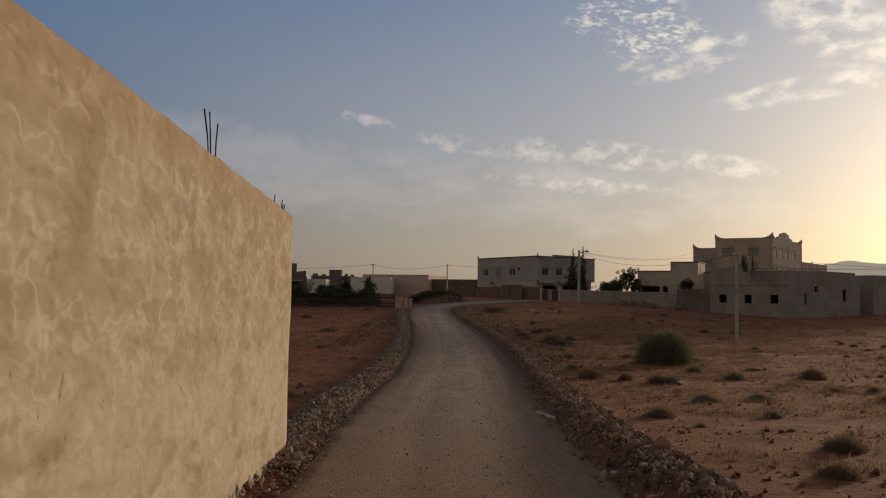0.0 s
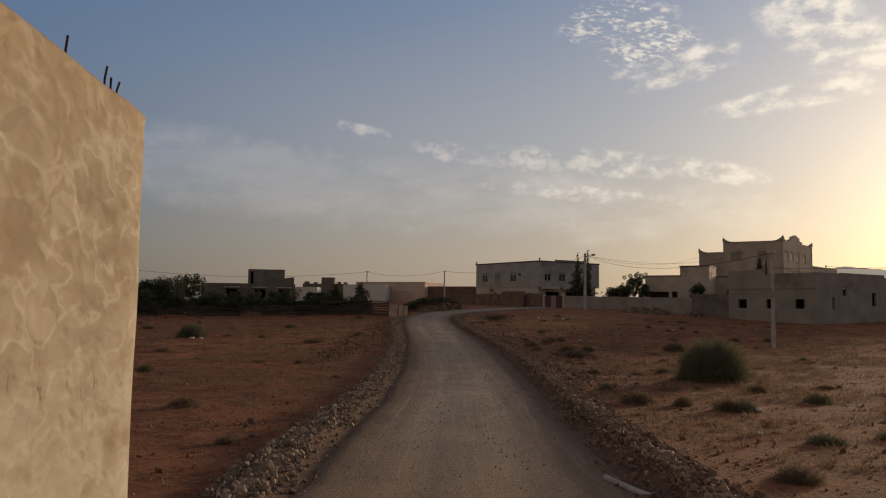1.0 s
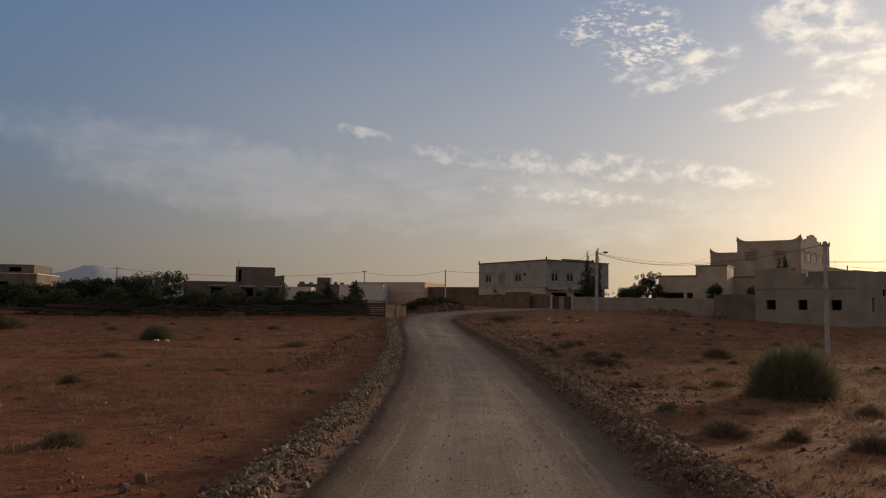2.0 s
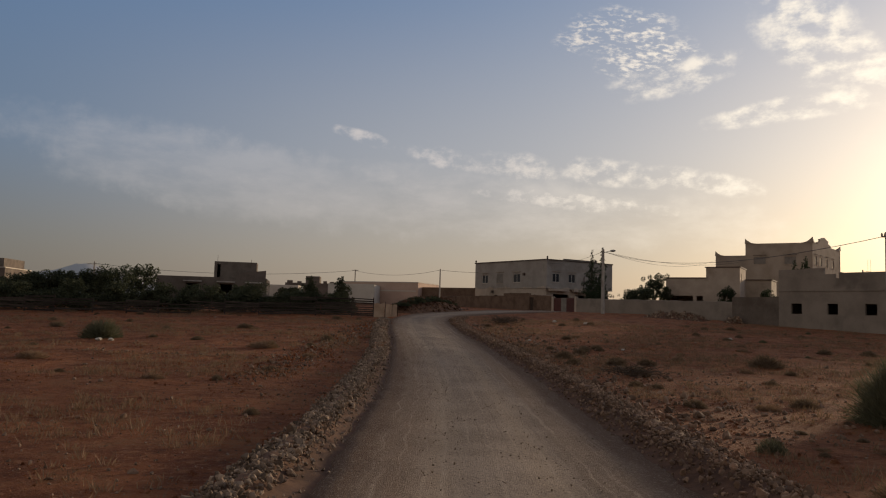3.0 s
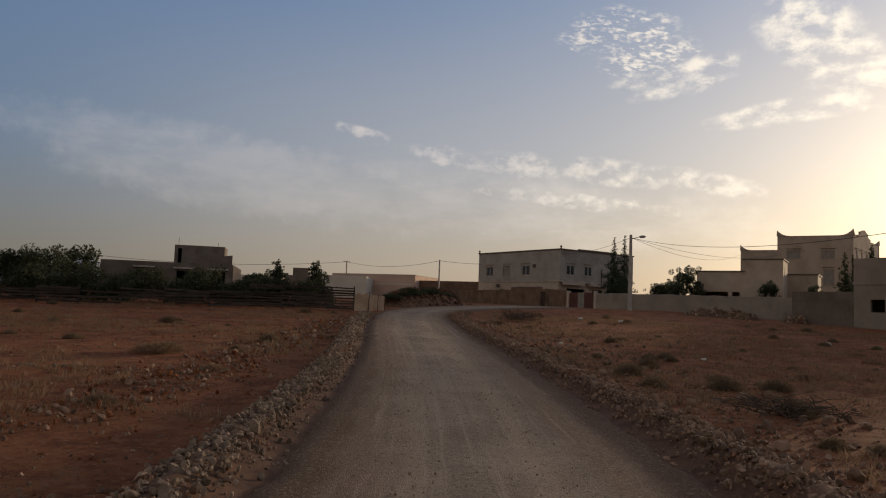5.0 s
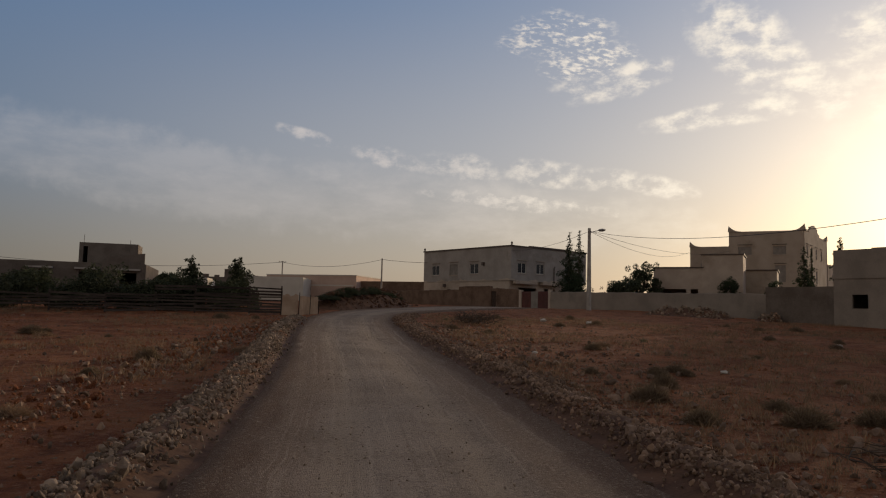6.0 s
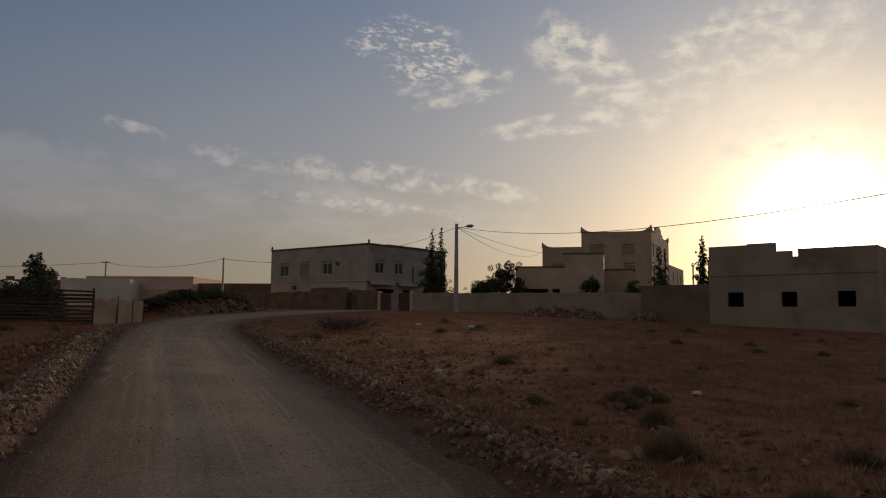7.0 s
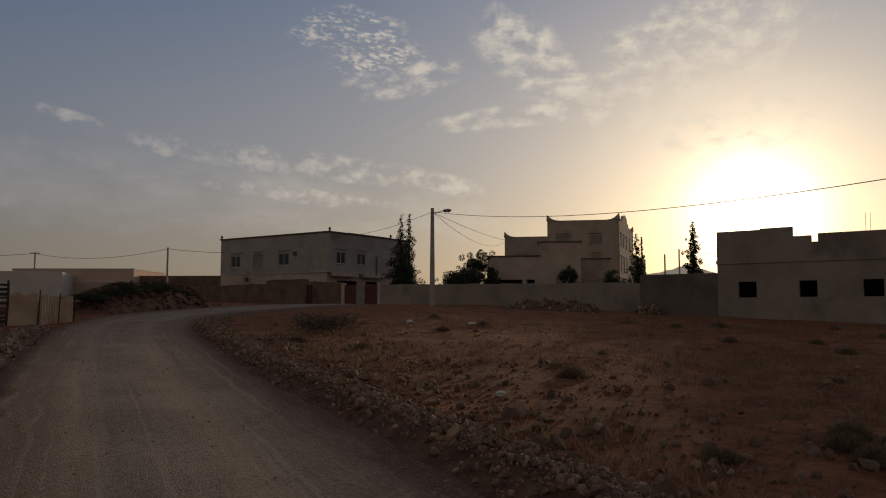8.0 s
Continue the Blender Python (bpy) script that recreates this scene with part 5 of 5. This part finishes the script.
def leaf_cloud(name, centres, count, size, material, seed):
    """Small leaves round clump centres (x, y, z, radius), turned every way."""
    r = np.random.RandomState(seed)
    c = np.array(centres)
    w = c[:, 3] ** 2
    i = r.choice(len(c), count, p=w / w.sum())
    d = r.normal(size=(count, 3))
    d /= np.linalg.norm(d, axis=1)[:, None]
    p = c[i, :3] + d * (c[i, 3] * r.uniform(0.35, 1.0, count) ** 0.6)[:, None]
    a = r.normal(size=(count, 3))
    a /= np.linalg.norm(a, axis=1)[:, None]
    b = np.cross(a, r.normal(size=(count, 3)))
    b /= np.linalg.norm(b, axis=1)[:, None]
    s = size * r.uniform(0.6, 1.4, count)[:, None]
    v = np.stack([p - a * s, p + b * s * 0.45, p + a * s, p - b * s * 0.45], 1).reshape(-1, 3)
    me = bpy.data.meshes.new(name)
    me.from_pydata(v.tolist(), [], np.arange(4 * count).reshape(-1, 4).tolist())
    me.materials.append(material)
    return me


def tree(label, x, y, top, radius, seed, material=LEAF, leaves=3200, size=0.13, low=0.25, gaps=0.0, z=None):
    """Tapered trunk, forked limbs, a crown of leaf clumps."""
    r = random.Random(seed)
    z = float(ground_z(x, y)[0]) - 0.05 if z is None else z
    h = top - z
    t = thing("tree", label, "tree", Matrix.Translation((x, y, z)))
    bm = bmesh.new()
    fork = h * (low + 0.12)
    bend = Vector((r.uniform(-0.1, 0.1), r.uniform(-0.1, 0.1), 0))
    tube(bm, [(0, 0, -0.2), bend * 0.5 + Vector((0, 0, fork * 0.5)), bend + Vector((0, 0, fork))], [0.05 * h * 0.6, 0.035 * h * 0.6, 0.028 * h * 0.6], 7)
    centres = []
    for i in range(9):
        a = i * 2.4 + r.uniform(-0.3, 0.3)
        reach = radius * r.uniform(0.45, 0.85)
        up = fork + (h - fork) * (0.15 + 0.8 * i / 9)
        k = math.sqrt(max(0.05, 1 - ((up - fork) / (h - fork) - 0.35) ** 2 * 1.7))
        e = Vector((math.cos(a) * reach * k, math.sin(a) * reach * k, up))
        tube(bm, [bend + Vector((0, 0, fork * 0.9)), bend.lerp(e, 0.5) + Vector((0, 0, fork * 0.45 + up * 0.1)), e], [0.022 * h * 0.5, 0.014 * h * 0.5, 0.006 * h * 0.5], 5)
        for _ in range(11):
            centres.append((e.x * r.uniform(0.3, 1.1) + r.gauss(0, radius * 0.2), e.y * r.uniform(0.3, 1.1) + r.gauss(0, radius * 0.2), min(h - radius * 0.1 * r.random(), e.z + r.gauss(0, h * 0.1)), radius * r.uniform(0.12, 0.27) * (1 - gaps * 0.3)))
    part("trunk", bm, BARK, t)
    ob = new("crown", leaf_cloud("crown", centres, leaves, size, material, seed))
    ob.parent = t
    return t


def conifer(label, x, y, top, radius, seed, leaves=3600, lean=0.0, z=None, skirt=1.0, taper=1.35, green=CYPRESS):
    """A narrow ragged conifer: whorls of short drooping boughs round a straight stem."""
    r = random.Random(seed)
    z = float(ground_z(x, y)[0]) - 0.05 if z is None else z
    h = top - z
    t = thing("cypress_tree", label, "tree", Matrix.Translation((x, y, z)))
    bm = bmesh.new()
    tube(bm, [(0, 0, -0.2), (lean * 0.5, 0, h * 0.5), (lean, 0, h)], [0.14, 0.08, 0.015], 7)
    centres = []
    k = int(h / 0.2)
    for i in range(k):
        s = (i + 0.5) / k
        rad = radius * ((1 - s) ** taper * 0.92 + 0.085 + 0.1 * max(0.0, math.sin(s * 21)) * (1 - s)) * (skirt if s < 0.35 else 1.0)
        for _ in range(7):
            a = r.uniform(0, 6.28)
            q = rad * r.uniform(0.2, 1.0) * (0.75 + 0.35 * math.sin(s * 40 + a))
            c = Vector((math.cos(a) * q + lean * s, math.sin(a) * q, h * (0.06 + 0.94 * s) + r.uniform(-0.12, 0.12)))
            if r.random() < 0.7:
                tube(bm, [(lean * s, 0, c.z + q * 0.1), c], [0.02, 0.006], 4, False)
            centres.append((*c, max(0.07, rad * r.uniform(0.14, 0.28))))
    part("trunk", bm, BARK, t)
    ob = new("crown", leaf_cloud("crown", centres, leaves, 0.075, green, seed))
    ob.parent = t
    return t


conifer("tall ragged dark conifer behind the yard wall", 27.3, 125.9, 9.4, 2.0, 81, 17000, 0.1, 0.6, 1.2, taper=0.95)
conifer("tall ragged dark conifer behind the yard wall", 30.2, 131.3, 10.3, 1.7, 82, 15000, 0.1, 0.7, 1.25, taper=0.95)
conifer("slim dark cypress beside the grey building", 49.0, 109.8, 8.0, 1.25, 83, 12000, 0.0, 0.3, taper=0.6)
conifer("slim dark cypress before the mansion", 58.3, 129.5, 9.2, 1.7, 84, 12000, 0.0, 0.8, taper=0.7)
conifer("slim dark cypress before the mansion", 60.3, 131.0, 9.0, 1.2, 85, 8000, 0.0, 0.8)
tree("dark leafy tree behind the yard wall", 38.3, 131.6, 6.7, 2.0, 91, LEAF, 8000, 0.085, gaps=0.7, z=0.7)
tree("dark leafy tree behind the yard wall", 35.0, 127.5, 4.4, 2.2, 92, LEAF, 9000, 0.085, 0.1, z=0.7)
tree("dark leafy tree behind the yard wall", 33.0, 126.0, 3.9, 1.8, 93, LEAF, 8000, 0.085, 0.1, z=0.7)
tree("dark leafy tree behind the yard wall", 39.4, 130.6, 4.8, 1.2, 94, LEAF, 6000, 0.085, 0.1, z=0.7)
tree("rounded dark shrub tree by the porch tower", 47.0, 126.6, 5.0, 1.35, 95, CYPRESS, 8000, 0.075, 0.05, z=0.7)
tree("low dark bush by the lean-to", 52.8, 127.0, 4.5, 1.5, 96, CYPRESS, 7000, 0.075, 0.05, z=0.7)
conifer("feathery young tree behind the board fence", -7.6, 95.6, 3.3, 1.9, 101, 11000, 0.1, taper=0.75, green=LEAF)
conifer("feathery young tree behind the board fence", -4.7, 97.6, 3.5, 1.9, 102, 11000, -0.1, taper=0.75, green=LEAF)
tree("bushy olive tree behind the board fence", -9.4, 97.5, 2.1, 1.2, 103, LEAF, 6000, 0.075, 0.1)
tree("open broad-leaved fig tree with bare gaps", -27.2, 106.5, 4.3, 2.3, 104, LEAF, 2600, 0.14, 0.2, gaps=1.0)
tree("small tree before the block house", -20.2, 101.0, 2.2, 1.2, 105, LEAF, 5000, 0.08, 0.1)
tree("small tree before the block house", -15.8, 102.0, 2.3, 1.1, 106, LEAF, 5000, 0.08, 0.1)
tree("small tree before the white building", -11.8, 106.0, 2.3, 1.1, 107, LEAF, 5000, 0.08, 0.1)


def build_hedge():
    r = random.Random(110)
    for i in range(24):
        s = i / 23
        tree("low dark bush behind the board fence", -6.0 - 30 * s + r.uniform(-0.5, 0.5), 95.2 - 5.0 * s + r.uniform(-0.5, 0.8), (1.25, 1.0, 1.9)[i % 3] + r.uniform(-0.2, 0.5), 1.45 + r.uniform(-0.2, 0.4), 201 + i, LEAF, 3600, 0.085, 0.0)
    for i in range(20):
        s = i / 19
        tree("dense dark hedge tree behind the field", -29.5 - 34 * s + r.uniform(-0.5, 0.5), 103 - 9 * s + r.uniform(-1, 1), (3.1 if s < 0.16 else 2.0) + r.uniform(0, 0.6), 2.5 + r.uniform(-0.2, 0.6), 111 + i, LEAF, 8000, 0.11, 0.02)


build_hedge()


# ---- board fence, sheet corner, rubble ----
def build_fence():
    f = thing("board_fence", "dark weathered board fence patched with pallets", "fence")
    bm = bmesh.new()
    box(bm, -0.5, 0.5, -0.012, 0.012, -0.055, 0.055)
    slat = mesh("slat", bm, PLANK)
    bm = bmesh.new()
    tube(bm, [(0, 0, -0.4), (0.01, 0, 0.8), (0, 0.01, 1.0)], [0.06, 0.05, 0.045], 6)
    post = mesh("post", bm, PLANK)
    r = random.Random(120)
    line = smooth_line(np.array([(-1.35, 92.3), (-6.6, 92.6), (-17, 89.6), (-27.6, 87.6), (-42, 85.0), (-56, 82)], float), 2.3)
    for i, (p, q) in enumerate(zip(line, line[1:])):
        rows = 9 if i < 3 else r.choice((5, 6, 6, 7))
        z0, z1 = float(ground_z(*p)[0]), float(ground_z(*q)[0])
        ob = new("post", post)
        ob.parent = f
        ob.matrix_local = Matrix.Translation((p[0], p[1] + 0.07, z0)) @ Matrix.Diagonal((1, 1, rows * 0.185 + r.uniform(0.0, 0.25), 1))
        L = float(np.linalg.norm(q - p))
        a = math.atan2(q[1] - p[1], q[0] - p[0])
        for k in range(rows):
            if r.random() < 0.12:
                continue
            ob = new("slat", slat)
            ob.parent = f
            ob.matrix_local = Matrix.Translation(((p[0] + q[0]) / 2, (p[1] + q[1]) / 2, (z0 + z1) / 2 + 0.14 + 0.185 * k + r.uniform(-0.03, 0.03))) @ Matrix.Rotation(a, 4, "Z") @ Matrix.Rotation(r.uniform(-0.04, 0.04), 4, "Y") @ Matrix.Diagonal((L * 1.03, 1, r.uniform(0.8, 1.35), 1))
    return f


build_fence()


def build_sheets():
    g = thing("sheet_barrier", "pale worn sheets closing the end of the fence", "barrier")
    # upright board with a ragged top
    bm = bmesh.new()
    m = along((-1.3, 92.2), (-0.35, 92.5)) @ Matrix.Translation((0, 0, -0.4)) @ Matrix.Rotation(radians(-4), 4, "X")
    r = random.Random(130)
    xs = np.linspace(0, 1.0, 11)
    top = [1.28 + r.uniform(-0.09, 0.09) for _ in xs]
    fr = [(bm.verts.new(m @ Vector((x, 0, -0.1))), bm.verts.new(m @ Vector((x + 0.06, 0, h)))) for x, h in zip(xs, top)]
    bk = [(bm.verts.new(m @ Vector((x, 0.03, -0.1))), bm.verts.new(m @ Vector((x + 0.06, 0.03, h)))) for x, h in zip(xs, top)]
    for i in range(10):
        bm.faces.new((fr[i][0], fr[i + 1][0], fr[i + 1][1], fr[i][1]))
        bm.faces.new((bk[i][0], bk[i][1], bk[i + 1][1], bk[i + 1][0]))
        bm.faces.new((fr[i][1], fr[i + 1][1], bk[i + 1][1], bk[i][1]))
    bm.faces.new((fr[0][0], fr[0][1], bk[0][1], bk[0][0]))
    bm.faces.new((fr[10][0], bk[10][0], bk[10][1], fr[10][1]))
    part("board", bm, SHEET, g, "pale board with a ragged top")
    # corrugated sheet
    bm = bmesh.new()
    m = along((-0.25, 92.75), (0.75, 95.7)) @ Matrix.Translation((0, 0, -0.4))
    xs = np.linspace(0, 3.1, 63)
    fr = [(bm.verts.new(m @ Vector((x, 0.03 * math.sin(x * 26), -0.1))), bm.verts.new(m @ Vector((x, 0.03 * math.sin(x * 26), 1.22 + 0.02 * math.sin(x * 3))))) for x in xs]
    bk = [(bm.verts.new(m @ Vector((x, 0.03 * math.sin(x * 26) + 0.006, -0.1))), bm.verts.new(m @ Vector((x, 0.03 * math.sin(x * 26) + 0.006, 1.22 + 0.02 * math.sin(x * 3))))) for x in xs]
    for i in range(62):
        bm.faces.new((fr[i][0], fr[i + 1][0], fr[i + 1][1], fr[i][1]))
        bm.faces.new((bk[i][0], bk[i][1], bk[i + 1][1], bk[i + 1][0]))
        bm.faces.new((fr[i][1], fr[i + 1][1], bk[i + 1][1], bk[i][1]))
    part("corrugated_sheet", bm, SHEET, g, "corrugated worn metal sheet")
    for p, h in (((-1.36, 92.35), 1.5), ((-0.3, 92.65), 1.45), ((0.3, 94.4), 1.35), ((0.8, 95.85), 1.3)):
        bm = bmesh.new()
        tube(bm, [(p[0], p[1], -0.8), (p[0] + 0.05, p[1], -0.4 + h)], [0.035, 0.025], 6)
        part("stake", bm, PLANK, g, "dark wooden stake")
    return g


build_sheets()


def rubble_heap(label, a, b, half, high, count, seed, material=STONE, big=0.3):
    """A long heap of rubble: earth core under loose stones."""
    r = random.Random(seed)
    a, b = Vector(a), Vector(b)
    d = (b - a)
    n = Vector((-d.y, d.x)).normalized()
    h = thing("rubble_heap", label, "rubble")
    bm = bmesh.new()
    rows = []
    for s in np.linspace(-0.12, 1.12, 26):
        row = []
        for q in np.linspace(-1.3, 1.3, 15):
            p = a + d * s + n * q * half
            f = math.exp(-q * q * 1.8) * max(0, 1 - (2 * abs(s - 0.5)) ** 4 * 0.75) * (1 + 0.35 * float(wave(p.x, p.y, 2.2, seed)))
            row.append(bm.verts.new((p.x, p.y, float(ground_z(p.x, p.y)[0]) - 0.12 + high * f * 0.9)))
        rows.append(row)
    for p, q in zip(rows, rows[1:]):
        for j in range(14):
            bm.faces.new((p[j], q[j], q[j + 1], p[j + 1]))
    part("earth_core", bm, EARTH, h, "", True)
    spots = []
    for _ in range(count):
        s, q = r.uniform(0, 1), r.gauss(0, 0.5)
        p = a + d * s + n * q * half
        f = math.exp(-q * q * 1.8) * max(0, 1 - (2 * abs(s - 0.5)) ** 4 * 0.75) * (1 + 0.35 * float(wave(p.x, p.y, 2.2, seed)))
        z = min(0.1 + r.expovariate(9), big * 2)
        spots.append((p.x, p.y, float(ground_z(p.x, p.y)[0]) - 0.1 + high * f * 0.92 + z * 0.15, z))
    ob = new("rubble", heap_mesh("rubble", spots, material, seed + 1))
    ob.parent = h
    tagged(ob, "loose broken stone and block", kind="stuff")
    return h


rubble_heap("dark overgrown heap of rubble and refuse at the bend", (0.8, 101.5), (7.2, 114.0), 2.0, 1.6, 1300, 141, EARTH)
rubble_heap("low heap of broken stone before the yard wall", (29.6, 108.5), (33.8, 102.5), 1.6, 0.75, 420, 143)
rubble_heap("low heap of broken stone before the yard wall", (35.2, 100.6), (36.0, 99.0), 0.9, 0.7, 160, 145)


def branch_pile(label, x, y, radius, high, count, seed):
    r = random.Random(seed)
    random.seed(seed)
    bm = bmesh.new()
    for _ in range(count):
        a = r.uniform(0, 6.28)
        p = Vector((r.gauss(0, radius * 0.4), r.gauss(0, radius * 0.4), r.uniform(0.02, high * 0.5)))
        q = p + Vector((math.cos(a) * r.uniform(0.3, 0.9), math.sin(a) * r.uniform(0.3, 0.9), r.uniform(-0.1, high * 0.6)))
        q.z = max(q.z, 0.03)
        tube(bm, [p, p.lerp(q, 0.5) + Vector((0, 0, 0.05)), q], [0.014, 0.01, 0.004], 4, False)
    ob = new("brushwood", mesh("brushwood", bm, BARK))
    ob.matrix_world = Matrix.Translation((x, y, float(ground_z(x, y)[0])))
    return tagged(ob, label, "brushwood", kind="stuff")


branch_pile("pile of dry dark cut branches on the red soil", 10.0, 87.2, 1.5, 0.9, 260, 151)
branch_pile("pile of dry dark cut branches on the red soil", 10.8, 54.3, 1.2, 0.5, 150, 152)
plant("shrub", TUFTS[2], "tall dry weeds on the rubble", "shrub", 3.6, 105.6, 2.2, 0.4)
HEAP_WEED = [shrub_mesh("shrub", 14 + i, 2200, 0.55, 0.42, 0.007, LEAF, 0.4) for i in range(2)]
for i, (x, y, z) in enumerate(((1.2, 101.9, 0.75), (1.9, 103.4, 1.0), (2.7, 104.6, 1.2), (3.3, 106.0, 1.3), (3.9, 107.2, 1.4), (4.6, 108.4, 1.4), (5.3, 109.8, 1.4), (6.0, 111.2, 1.2), (6.6, 112.6, 1.0))):
    ob = new("shrub", HEAP_WEED[i % 2])
    ob.matrix_world = Matrix.Translation((x, y, z)) @ Matrix.Rotation(i * 1.3, 4, "Z") @ Matrix.Diagonal((2.3, 2.3, 1.0 + 0.35 * (i % 3), 1))
    tagged(ob, "dark weeds growing on the rubble heap", "shrub", "heap weeds")


def build_pipe():
    bm = bmesh.new()
    z = float(land(4.35, 21.2)) + 0.06
    tube(bm, [(4.15, 22.1, z - 0.03), (4.32, 21.2, z), (4.5, 20.3, z + 0.05)], 0.05, 10, False)
    tube(bm, [(4.15, 22.1, z - 0.03), (4.32, 21.2, z), (4.5, 20.3, z + 0.05)], 0.043, 10, False)
    return tagged(new("pipe", mesh("pipe", bm, CONCRETE, True)), "dull grey plastic pipe lying at the road edge", "pipe")


build_pipe()


def rag(x, y, s, seed, label="crumpled pale plastic bag on the ground"):
    r = random.Random(seed)
    bm = bmesh.new()
    bmesh.ops.create_icosphere(bm, subdivisions=2, radius=1.0)
    for v in bm.verts:
        v.co *= r.uniform(0.7, 1.15)
        v.co.z *= 0.55
    ob = new("plastic_bag", mesh("plastic_bag", bm, WHITE))
    ob.matrix_world = Matrix.Translation((x, y, float(ground_z(x, y)[0]) + s * 0.4)) @ Matrix.Scale(s, 4)
    return tagged(ob, label, "litter", "litter in the field")


for i, (x, y, s) in enumerate(((17.6, 89.7, 0.22), (15.1, 91.2, 0.2), (11.4, 32.2, 0.13), (9.2, 27.6, 0.1), (14.0, 66.5, 0.12), (24.5, 76.0, 0.2), (-14.6, 64.8, 0.18), (-14.0, 64.9, 0.16), (9.5, 71.6, 0.12))):
    rag(x, y, s, 160 + i)
